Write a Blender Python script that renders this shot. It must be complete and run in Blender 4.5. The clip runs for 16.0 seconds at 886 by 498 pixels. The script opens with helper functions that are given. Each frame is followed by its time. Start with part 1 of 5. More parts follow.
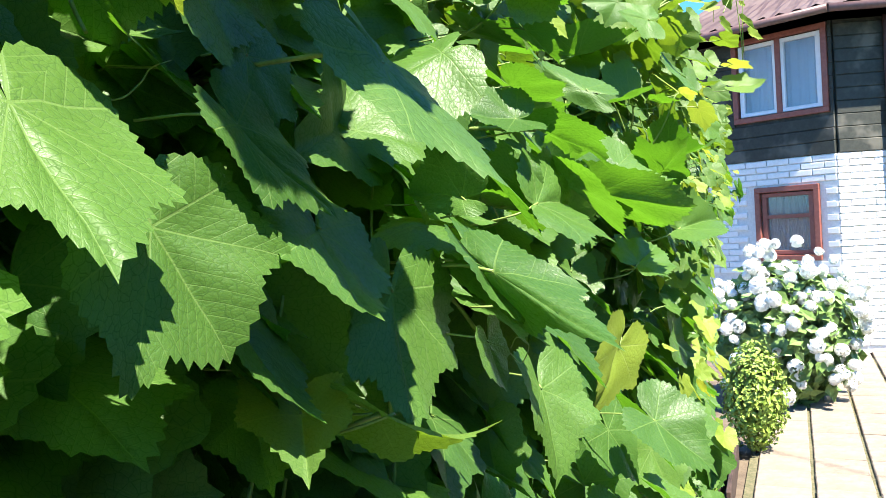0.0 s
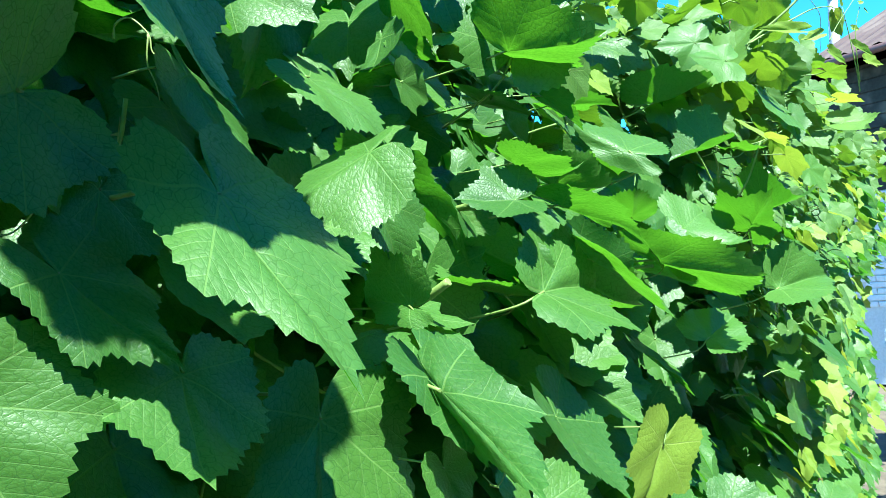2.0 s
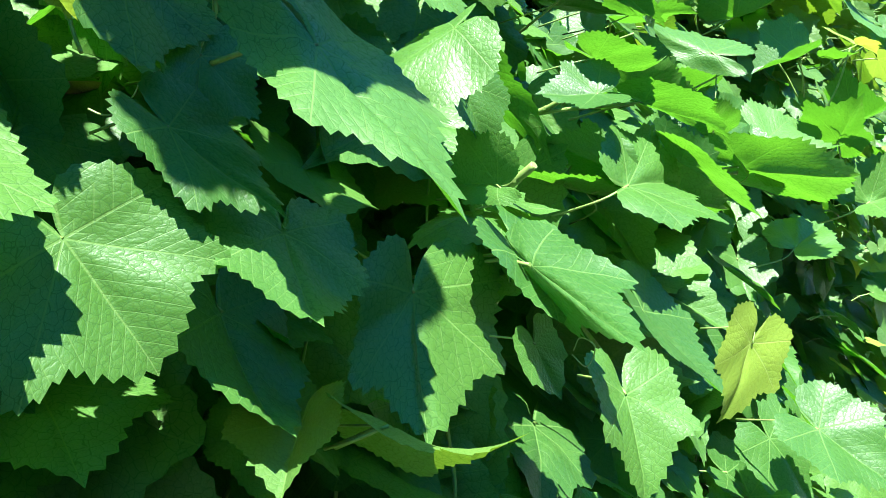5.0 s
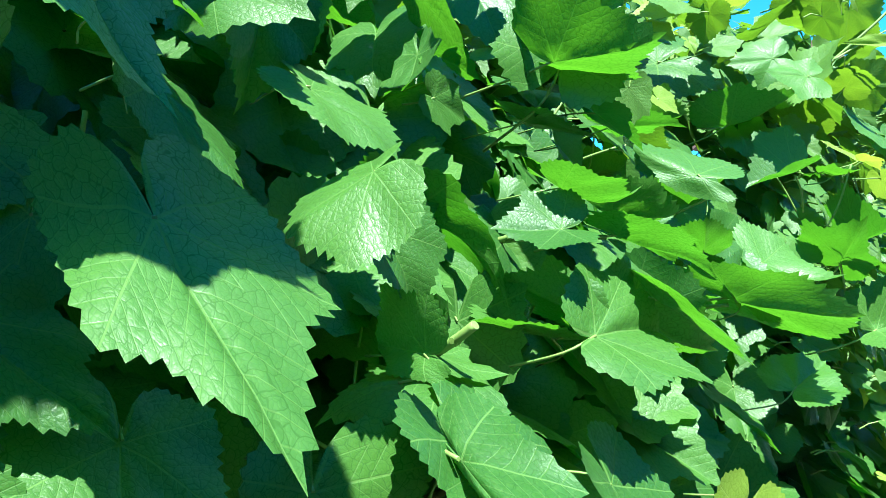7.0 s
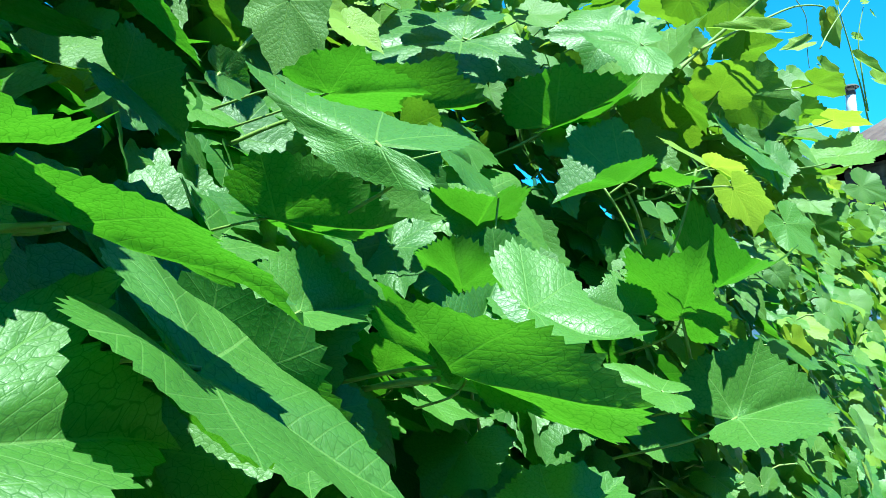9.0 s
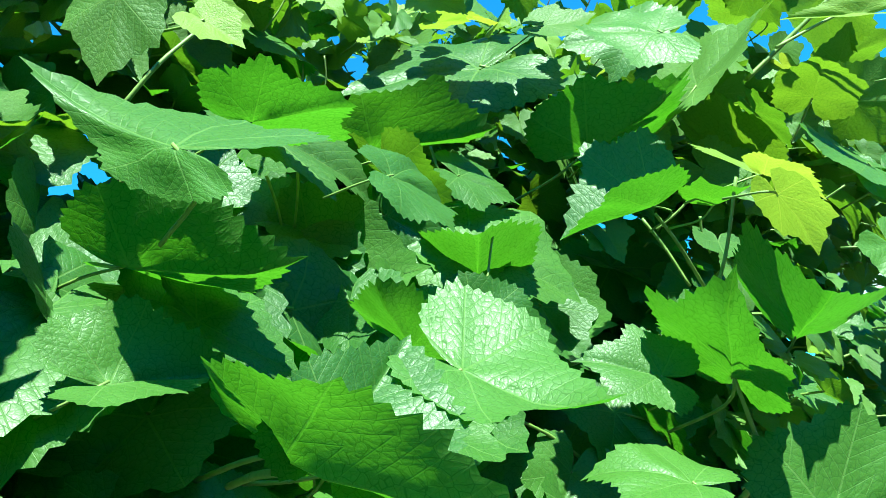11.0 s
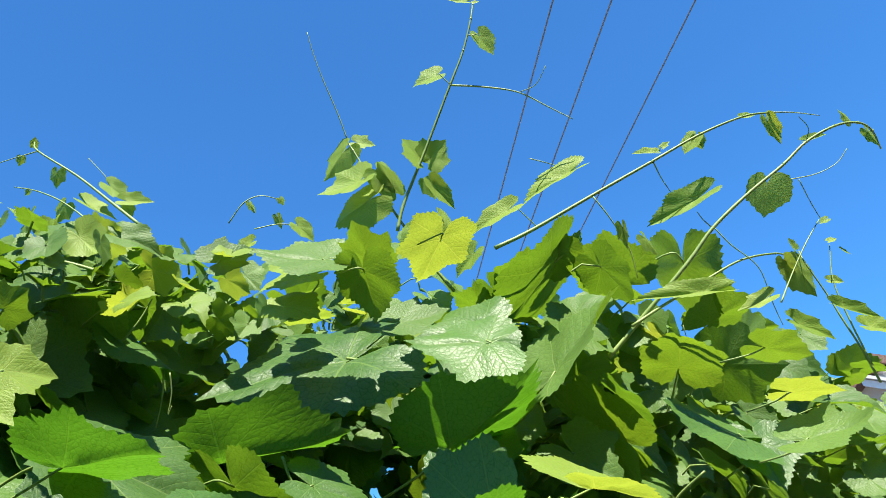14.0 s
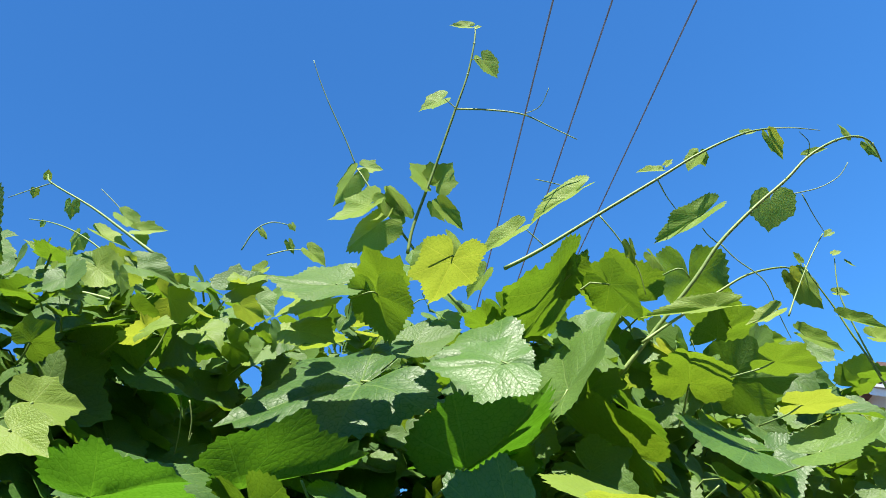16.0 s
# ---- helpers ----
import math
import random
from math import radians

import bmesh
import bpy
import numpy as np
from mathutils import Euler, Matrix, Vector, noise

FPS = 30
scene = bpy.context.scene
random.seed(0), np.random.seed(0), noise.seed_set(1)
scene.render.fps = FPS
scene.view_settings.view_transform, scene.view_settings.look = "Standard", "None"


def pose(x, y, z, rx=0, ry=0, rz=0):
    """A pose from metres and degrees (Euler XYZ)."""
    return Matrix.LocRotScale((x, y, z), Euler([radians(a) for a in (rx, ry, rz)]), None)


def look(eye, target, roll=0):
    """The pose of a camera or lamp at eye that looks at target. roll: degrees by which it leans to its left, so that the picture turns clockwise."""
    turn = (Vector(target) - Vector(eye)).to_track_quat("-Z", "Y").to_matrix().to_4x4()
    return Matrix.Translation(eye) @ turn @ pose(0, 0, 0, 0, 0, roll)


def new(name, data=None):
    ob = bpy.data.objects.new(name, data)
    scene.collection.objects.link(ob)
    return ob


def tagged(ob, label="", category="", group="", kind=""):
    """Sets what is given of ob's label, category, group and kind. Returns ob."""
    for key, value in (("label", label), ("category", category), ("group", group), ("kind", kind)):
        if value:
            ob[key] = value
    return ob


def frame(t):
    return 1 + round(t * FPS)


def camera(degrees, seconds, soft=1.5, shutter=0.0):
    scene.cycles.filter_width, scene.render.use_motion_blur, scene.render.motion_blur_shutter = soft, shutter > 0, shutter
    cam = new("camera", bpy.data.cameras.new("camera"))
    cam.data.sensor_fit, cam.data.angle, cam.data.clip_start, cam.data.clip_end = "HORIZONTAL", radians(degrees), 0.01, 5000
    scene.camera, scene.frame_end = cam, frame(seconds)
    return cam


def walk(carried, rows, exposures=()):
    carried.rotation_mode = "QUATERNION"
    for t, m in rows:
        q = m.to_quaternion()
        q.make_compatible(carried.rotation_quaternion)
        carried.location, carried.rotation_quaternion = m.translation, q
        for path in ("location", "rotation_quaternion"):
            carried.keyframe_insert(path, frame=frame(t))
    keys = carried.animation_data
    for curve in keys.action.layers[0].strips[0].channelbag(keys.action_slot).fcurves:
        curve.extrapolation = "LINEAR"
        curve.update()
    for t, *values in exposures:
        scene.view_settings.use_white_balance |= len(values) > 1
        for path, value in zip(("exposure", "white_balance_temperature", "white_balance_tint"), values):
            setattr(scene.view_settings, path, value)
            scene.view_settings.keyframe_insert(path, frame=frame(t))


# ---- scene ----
cam = camera(58.6, 16.0, soft=0.6)
PATH = [
    (0, pose(-0.0000, -0.0000, 1.6200, 88.50, 3.50, 24.00)),
    (0.5, pose(0.0141, 0.0132, 1.6386, 89.10, 3.63, 25.82)),
    (1, pose(0.0526, 0.0559, 1.6505, 92.46, 4.59, 33.89)),
    (1.5, pose(0.0840, 0.1066, 1.6635, 92.61, 5.01, 35.22)),
    (2, pose(0.1078, 0.1327, 1.6602, 92.19, 5.59, 35.40)),
    (2.5, pose(0.1197, 0.1386, 1.6382, 92.28, 6.39, 36.42)),
    (3, pose(0.1089, 0.1426, 1.6248, 90.56, 6.55, 36.91)),
    (3.5, pose(0.1010, 0.1273, 1.6143, 90.17, 6.92, 38.05)),
    (4, pose(0.1011, 0.1189, 1.6050, 90.10, 7.02, 38.84)),
    (4.2, pose(0.1004, 0.1160, 1.6022, 90.04, 7.06, 38.95)),
    (6.3, pose(0.0838, 0.1439, 1.6388, 90.30, 5.99, 42.75)),
    (6.5, pose(0.0854, 0.1674, 1.6548, 90.98, 5.58, 42.52)),
    (7, pose(0.0789, 0.2260, 1.6613, 95.33, 5.39, 40.68)),
    (7.5, pose(0.0455, 0.3004, 1.6655, 98.27, 6.41, 36.02)),
    (8, pose(0.0345, 0.4160, 1.6521, 98.75, 6.44, 35.18)),
    (8.2, pose(0.0495, 0.4701, 1.6449, 98.94, 6.64, 35.75)),
    (8.5, pose(0.0554, 0.5642, 1.6504, 98.47, 5.13, 36.24)),
    (9, pose(0.0498, 0.6908, 1.6518, 99.24, 4.19, 36.93)),
    (9.2, pose(0.0388, 0.7402, 1.6592, 100.00, 3.58, 37.51)),
    (11.3, pose(0.0772, 0.9176, 1.6379, 107.54, 5.42, 50.82)),
    (11.5, pose(0.0869, 0.9299, 1.6356, 108.79, 5.87, 51.06)),
    (12, pose(0.1038, 0.9410, 1.6442, 110.32, 6.87, 50.10)),
    (12.5, pose(0.1187, 0.9444, 1.6634, 114.13, 7.82, 48.63)),
    (13, pose(0.1273, 0.9563, 1.6784, 118.46, 8.62, 48.00)),
    (13.5, pose(0.1423, 0.9604, 1.6943, 120.85, 9.60, 48.09)),
    (14, pose(0.1531, 0.9632, 1.6975, 122.03, 9.08, 47.81)),
    (14.5, pose(0.1687, 0.9574, 1.6972, 122.76, 9.60, 47.89)),
    (15, pose(0.1772, 0.9513, 1.6992, 123.32, 9.08, 47.46)),
    (15.5, pose(0.1789, 0.9527, 1.6964, 123.51, 9.19, 47.45)),
    (16, pose(0.1562, 0.9467, 1.6968, 123.42, 10.14, 48.60)),
]
EXPOSURES = [
    (0.0, 1.95, 6800, 10), (0.6, 1.95, 6800, 5), (1.5, 2.0, 5700, -14), (3.0, 2.15, 5700, -12), (4.0, 2.38, 6000, -5), (6.5, 2.35, 6000, -6), (7.1, 2.0, 5700, -18),
    (7.5, 1.75, 7100, 0), (8.0, 1.75, 7100, -6), (8.4, 1.85, 5800, -25), (9.2, 1.8, 5600, -27), (11.5, 1.82, 6200, -30), (12.0, 1.62, 6800, 4), (13.5, 1.44, 6800, 7), (16.0, 1.3, 6700, 8),
]
walk(cam, PATH, EXPOSURES)

# ---------------------------------------------------------------- light
SUN_FROM = Vector((0.44, -0.27, 0.86)).normalized()
world = bpy.data.worlds.new("sky")
scene.world = world
world.use_nodes = True
wn = world.node_tree
sky = wn.nodes.new("ShaderNodeTexSky")
sky.sky_type = "NISHITA"
sky.sun_disc = False
sky.sun_elevation = math.asin(SUN_FROM.z)
sky.sun_rotation = math.atan2(SUN_FROM.x, SUN_FROM.y)
sky.air_density, sky.dust_density, sky.ozone_density = 1.0, 0.0, 5.0
deep = wn.nodes.new("ShaderNodeMix")
deep.data_type, deep.blend_type = "RGBA", "MULTIPLY"
deep.inputs[0].default_value = 1.0
deep.inputs[7].default_value = (0.36, 0.86, 1.27, 1.0)
wn.links.new(sky.outputs[0], deep.inputs[6])
wn.links.new(deep.outputs[2], wn.nodes["Background"].inputs[0])
wn.nodes["Background"].inputs[1].default_value = 0.085
lamp = bpy.data.lights.new("sun", "SUN")
lamp.energy, lamp.angle, lamp.color = 5.0, radians(0.55), (1.0, 0.95, 0.86)
sun = new("sun", lamp)
sun.matrix_world = look((0, 0, 20), Vector((0, 0, 20)) - SUN_FROM)


# ---------------------------------------------------------------- materials
def node_material(name):
    m = bpy.data.materials.new(name)
    m.use_nodes = True
    nt = m.node_tree
    return m, nt, nt.nodes["Principled BSDF"], nt.nodes["Material Output"]


def add(nt, kind, **props):
    n = nt.nodes.new(kind)
    for k, v in props.items():
        n.inputs[k].default_value = v
    return n


def maths(nt, op, a, b=None, c=None, clamp=False):
    n = nt.nodes.new("ShaderNodeMath")
    n.operation, n.use_clamp = op, clamp
    for i, v in enumerate((a, b, c)):
        if v is None:
            continue
        if isinstance(v, (int, float)):
            n.inputs[i].default_value = v
        else:
            nt.links.new(v, n.inputs[i])
    return n.outputs[0]


def mix_rgb(nt, fac, a, b, mode="MIX"):
    n = nt.nodes.new("ShaderNodeMix")
    n.data_type, n.blend_type = "RGBA", mode
    for s, v in ((0, fac), (6, a), (7, b)):
        if isinstance(v, (int, float)):
            n.inputs[s].default_value = v
        elif isinstance(v, tuple):
            n.inputs[s].default_value = (*v, 1.0)
        else:
            nt.links.new(v, n.inputs[s])
    return n.outputs[2]


def noise_of(nt, vec, scale, detail=4.0, rough=0.55):
    n = nt.nodes.new("ShaderNodeTexNoise")
    n.inputs["Scale"].default_value, n.inputs["Detail"].default_value, n.inputs["Roughness"].default_value = scale, detail, rough
    if vec is not None:
        nt.links.new(vec, n.inputs["Vector"])
    return n.outputs[0]


def step(nt, v, lo, hi):
    n = nt.nodes.new("ShaderNodeMapRange")
    n.interpolation_type = "SMOOTHSTEP"
    nt.links.new(v, n.inputs[0])
    n.inputs[1].default_value, n.inputs[2].default_value = lo, hi
    return n.outputs[0]


def bumped(nt, bsdf, height, strength, distance):
    b = nt.nodes.new("ShaderNodeBump")
    b.inputs["Strength"].default_value, b.inputs["Distance"].default_value = strength, distance
    nt.links.new(height, b.inputs["Height"])
    nt.links.new(b.outputs[0], bsdf.inputs["Normal"])
    return b.outputs[0]


def leaf_material(name, dark, light, vein, glow, share, rough, ribs=0.5):
    """Blade with fanned veins, mesh of small veins, gloss and light that shines through."""
    m, nt, bsdf, out = node_material(name)
    uv = nt.nodes.new("ShaderNodeUVMap")
    uv.uv_map = "blade"
    sep = nt.nodes.new("ShaderNodeSeparateXYZ")
    nt.links.new(uv.outputs[0], sep.inputs[0])
    u, v = sep.outputs[0], sep.outputs[1]
    ang = maths(nt, "ABSOLUTE", maths(nt, "ARCTAN2", u, v))
    rad = maths(nt, "SQRT", maths(nt, "ADD", maths(nt, "MULTIPLY", u, u), maths(nt, "MULTIPLY", v, v)))
    fold = maths(nt, "PINGPONG", ang, 0.48)
    across = maths(nt, "MULTIPLY", rad, maths(nt, "SINE", fold))
    along = maths(nt, "MULTIPLY", rad, maths(nt, "COSINE", fold))
    width = maths(nt, "MULTIPLY_ADD", rad, -0.006, 0.0100)
    main = maths(nt, "SUBTRACT", 1.0, step(nt, maths(nt, "DIVIDE", across, width), 0.45, 1.2))
    rib = maths(nt, "FRACT", maths(nt, "MULTIPLY", maths(nt, "MULTIPLY_ADD", across, -0.95, along), 8.5))
    rib = maths(nt, "ABSOLUTE", maths(nt, "SUBTRACT", rib, 0.5))
    side = maths(nt, "SUBTRACT", 1.0, step(nt, rib, 0.01, 0.06))
    warp = nt.nodes.new("ShaderNodeTexNoise")
    warp.inputs["Scale"].default_value = 9.0
    nt.links.new(uv.outputs[0], warp.inputs["Vector"])
    shifted = mix_rgb(nt, 0.06, uv.outputs[0], warp.outputs[1], "ADD")
    nets = []
    for scale, edge in ((17.0, 0.055), (46.0, 0.09)):
        vor = nt.nodes.new("ShaderNodeTexVoronoi")
        vor.feature = "DISTANCE_TO_EDGE"
        vor.inputs["Scale"].default_value = scale
        nt.links.new(shifted, vor.inputs["Vector"])
        nets.append((maths(nt, "SUBTRACT", 1.0, step(nt, vor.outputs[0], 0.01, edge)), vor.outputs[0]))
    net = maths(nt, "MAXIMUM", nets[0][0], maths(nt, "MULTIPLY", nets[1][0], 0.45))
    mask = maths(nt, "MAXIMUM", main, maths(nt, "MULTIPLY", side, ribs))
    lines = maths(nt, "MAXIMUM", maths(nt, "MAXIMUM", net, maths(nt, "MULTIPLY", side, 0.8)), main)
    info = nt.nodes.new("ShaderNodeObjectInfo")
    geo = nt.nodes.new("ShaderNodeNewGeometry")
    rnd = maths(nt, "FRACT", maths(nt, "ADD", info.outputs["Random"], geo.outputs["Random Per Island"]))
    rnd2 = maths(nt, "FRACT", maths(nt, "MULTIPLY", rnd, 7.31))
    coord = nt.nodes.new("ShaderNodeTexCoord")
    patch = noise_of(nt, coord.outputs["Object"], 30.0, 5.0)
    fine = noise_of(nt, uv.outputs[0], 60.0, 3.0)
    base = mix_rgb(nt, rnd, dark, light)
    base = mix_rgb(nt, maths(nt, "MULTIPLY", step(nt, patch, 0.45, 0.75), 0.35), base, light)
    base = mix_rgb(nt, maths(nt, "MULTIPLY", step(nt, fine, 0.62, 0.8), 0.25), base, dark)
    scar = maths(nt, "MULTIPLY", step(nt, noise_of(nt, uv.outputs[0], 5.0, 6.0), 0.70, 0.78), step(nt, rnd2, 0.6, 0.9))
    base = mix_rgb(nt, maths(nt, "MULTIPLY", scar, 0.5), base, (0.20, 0.17, 0.06))
    base = mix_rgb(nt, maths(nt, "MULTIPLY", maths(nt, "MULTIPLY", net, 0.5), ribs * 1.8, clamp=True), base, (dark[0] * 0.55, dark[1] * 0.62, dark[2] * 0.7))
    base = mix_rgb(nt, maths(nt, "MULTIPLY", mask, 0.6), base, vein)
    nt.links.new(base, bsdf.inputs["Base Color"])
    nt.links.new(maths(nt, "MULTIPLY_ADD", lines, 0.2, maths(nt, "MULTIPLY_ADD", patch, 0.25, rough - 0.12)), bsdf.inputs["Roughness"])
    nt.links.new(maths(nt, "MULTIPLY_ADD", lines, -0.28, 0.52), bsdf.inputs["Specular IOR Level"])
    pleat = maths(nt, "MULTIPLY", step(nt, rib, 0.0, 0.42), 0.45)
    quilt = maths(nt, "MULTIPLY_ADD", step(nt, nets[0][1], 0.0, 0.30), 0.55, pleat)
    puff = maths(nt, "ADD", maths(nt, "ADD", quilt, maths(nt, "MULTIPLY", step(nt, nets[1][1], 0.0, 0.3), 0.2)), maths(nt, "MULTIPLY", maths(nt, "ADD", main, maths(nt, "MULTIPLY", side, 0.6)), -1.2))
    height = maths(nt, "MULTIPLY_ADD", fine, 0.2, puff)
    nrm = bumped(nt, bsdf, height, 0.26, 0.0007)
    tr = nt.nodes.new("ShaderNodeBsdfTranslucent")
    glowc = mix_rgb(nt, rnd2, glow, (glow[0] * 0.7, glow[1] * 0.85, glow[2] * 0.8))
    glowc = mix_rgb(nt, maths(nt, "MULTIPLY", net, 0.55), glowc, (glow[0] * 0.4, glow[1] * 0.5, glow[2] * 0.5))
    glowc = mix_rgb(nt, maths(nt, "MULTIPLY", mask, 0.4), glowc, (glow[0] * 1.2, glow[1] * 1.1, glow[2] * 1.6))
    nt.links.new(glowc, tr.inputs["Color"])
    nt.links.new(nrm, tr.inputs["Normal"])
    mixs = nt.nodes.new("ShaderNodeMixShader")
    mixs.inputs[0].default_value = share
    nt.links.new(bsdf.outputs[0], mixs.inputs[1])
    nt.links.new(tr.outputs[0], mixs.inputs[2])
    nt.links.new(mixs.outputs[0], out.inputs["Surface"])
    return m


def rough_material(name, a, b, scale=20.0, rough=0.7, bump=0.3, depth=0.003, metallic=0.0, stain=None):
    """Two-tone grain in object space with relief, and stains of a third colour."""
    m, nt, bsdf, out = node_material(name)
    coord = nt.nodes.new("ShaderNodeTexCoord")
    info = nt.nodes.new("ShaderNodeObjectInfo")
    g = noise_of(nt, coord.outputs["Object"], scale, 6.0, 0.65)
    big = noise_of(nt, coord.outputs["Object"], scale * 0.15, 3.0)
    c = mix_rgb(nt, step(nt, g, 0.3, 0.7), a, b)
    c = mix_rgb(nt, maths(nt, "MULTIPLY", info.outputs["Random"], 0.35), c, b)
    if stain:
        c = mix_rgb(nt, maths(nt, "MULTIPLY", step(nt, big, 0.5, 0.68), 0.6), c, stain)
    nt.links.new(c, bsdf.inputs["Base Color"])
    bsdf.inputs["Roughness"].default_value = rough
    bsdf.inputs["Metallic"].default_value = metallic
    bumped(nt, bsdf, g, bump, depth)
    return m


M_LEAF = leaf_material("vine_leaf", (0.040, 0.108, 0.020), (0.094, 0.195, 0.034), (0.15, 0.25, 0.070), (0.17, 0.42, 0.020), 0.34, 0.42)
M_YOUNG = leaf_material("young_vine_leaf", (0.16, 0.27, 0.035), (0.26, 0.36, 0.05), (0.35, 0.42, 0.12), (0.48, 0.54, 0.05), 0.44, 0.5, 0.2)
# paler, yellower M_LEAF copy: the crest's backlight is put into its colours
M_CREST = leaf_material("backlit_tint_vine_leaf", (0.060, 0.135, 0.026), (0.125, 0.225, 0.040), (0.18, 0.27, 0.08), (0.25, 0.40, 0.020), 0.36, 0.50)
M_CANE = rough_material("green_cane", (0.12, 0.20, 0.04), (0.22, 0.30, 0.08), 120.0, 0.5, 0.2, 0.0005)
M_TENDRIL = rough_material("tendril", (0.18, 0.26, 0.07), (0.27, 0.33, 0.12), 150.0, 0.5, 0.1, 0.0003)
M_WOOD = rough_material("old_vine_wood", (0.10, 0.065, 0.04), (0.20, 0.14, 0.09), 60.0, 0.9, 0.8, 0.004)
M_SOIL = rough_material("soil", (0.07, 0.05, 0.035), (0.15, 0.115, 0.08), 8.0, 0.95, 0.7, 0.02)
M_TILE = rough_material("paving", (0.19, 0.150, 0.115), (0.28, 0.23, 0.18), 18.0, 0.85, 0.4, 0.003, stain=(0.20, 0.16, 0.12))
M_JOINT = rough_material("mossy_joint", (0.06, 0.07, 0.03), (0.16, 0.14, 0.08), 30.0, 0.95, 0.6, 0.005)
M_GRASS = rough_material("grass", (0.05, 0.11, 0.02), (0.11, 0.19, 0.04), 15.0, 0.8, 0.2, 0.002)
M_LAWN = rough_material("lawn_ground", (0.05, 0.09, 0.02), (0.09, 0.12, 0.04), 12.0, 0.9, 0.5, 0.01)
M_BRICK = rough_material("white_brick", (0.74, 0.73, 0.71), (0.84, 0.83, 0.82), 25.0, 0.8, 0.3, 0.002, stain=(0.66, 0.64, 0.61))
M_MORTAR = rough_material("mortar", (0.60, 0.59, 0.57), (0.72, 0.71, 0.69), 40.0, 0.9, 0.5, 0.003)
M_BOARD = rough_material("black_green_boards", (0.018, 0.022, 0.017), (0.040, 0.044, 0.034), 22.0, 0.75, 0.4, 0.002, stain=(0.16, 0.15, 0.12))
M_FRAME = rough_material("red_brown_paint", (0.20, 0.055, 0.04), (0.30, 0.10, 0.07), 30.0, 0.55, 0.2, 0.001)
M_WHITE = rough_material("white_plastic", (0.74, 0.75, 0.76), (0.82, 0.82, 0.82), 15.0, 0.35, 0.05, 0.0005)
M_ROOF = rough_material("maroon_roof", (0.055, 0.032, 0.030), (0.10, 0.060, 0.056), 12.0, 0.6, 0.15, 0.002, stain=(0.14, 0.10, 0.09))
M_GUTTER = rough_material("brown_gutter", (0.10, 0.055, 0.05), (0.16, 0.09, 0.08), 20.0, 0.4, 0.1, 0.001)
M_DARK = rough_material("dark_boards", (0.03, 0.018, 0.014), (0.07, 0.04, 0.03), 14.0, 0.85, 0.4, 0.003)
M_RENDER = rough_material("white_render", (0.72, 0.71, 0.69), (0.80, 0.79, 0.77), 10.0, 0.85, 0.3, 0.003)
M_TRIM = rough_material("brown_trim", (0.14, 0.075, 0.055), (0.22, 0.13, 0.10), 20.0, 0.7, 0.3, 0.002)
M_PIPE = rough_material("stove_pipe", (0.62, 0.60, 0.57), (0.75, 0.73, 0.70), 9.0, 0.45, 0.1, 0.001, stain=(0.30, 0.22, 0.17))
M_SOOT = rough_material("sooty_metal", (0.03, 0.028, 0.026), (0.09, 0.07, 0.06), 15.0, 0.7, 0.2, 0.001)
M_WIRE = rough_material("power_cable", (0.13, 0.17, 0.25), (0.20, 0.25, 0.34), 30.0, 0.6, 0.1, 0.0005)
M_FLOWER = rough_material("hydrangea_white", (0.84, 0.86, 0.80), (0.90, 0.90, 0.87), 60.0, 0.7, 0.2, 0.002)
M_CURTAIN = rough_material("curtain", (0.66, 0.72, 0.80), (0.78, 0.82, 0.86), 10.0, 0.9, 0.3, 0.004)
M_BUSH = rough_material("golden_shrub_leaf", (0.14, 0.24, 0.03), (0.28, 0.38, 0.06), 40.0, 0.55, 0.1, 0.001)
M_HLEAF = rough_material("hydrangea_leaf", (0.09, 0.17, 0.04), (0.17, 0.28, 0.07), 30.0, 0.5, 0.2, 0.001)
M_GLASS, gt, gb, _go = node_material("window_glass")
gb.inputs["Base Color"].default_value = (0.80, 0.85, 0.88, 1)
gb.inputs["Roughness"].default_value = 0.05
gb.inputs["Transmission Weight"].default_value = 0.85


# ---------------------------------------------------------------- mesh helpers
def obj(name, bm, material, parent=None, label=""):
    me = bpy.data.meshes.new(name)
    bm.to_mesh(me)
    bm.free()
    me.materials.append(material)
    ob = new(name, me)
    if parent:
        ob.parent = parent
    if label:
        tagged(ob, label=label)
    return ob


def part(name, bm, material, parent, label=""):
    return obj(name, bm, material, parent, label)


def thing(name, place, label, category, group="", kind=""):
    ob = new(name)
    ob.location = place
    ob.empty_display_size = 0.1
    bpy.context.view_layer.update()
    return tagged(ob, label, category, group, kind)


def box(bm, x0, y0, z0, x1, y1, z1, m=None, bevel=0.0):
    made = bmesh.ops.create_cube(bm, size=1.0)
    vs = made["verts"]
    for v in vs:
        v.co = Vector((x0 + (v.co.x + 0.5) * (x1 - x0), y0 + (v.co.y + 0.5) * (y1 - y0), z0 + (v.co.z + 0.5) * (z1 - z0)))
    if bevel:
        es = list({e for v in vs for e in v.link_edges})
        r = bmesh.ops.bevel(bm, geom=es, offset=bevel, segments=1, affect="EDGES", profile=0.5)
        vs = list({v for f in r["faces"] for v in f.verts} | {v for v in vs if v.is_valid})
    if m is not None:
        for v in vs:
            v.co = m @ v.co
    return vs


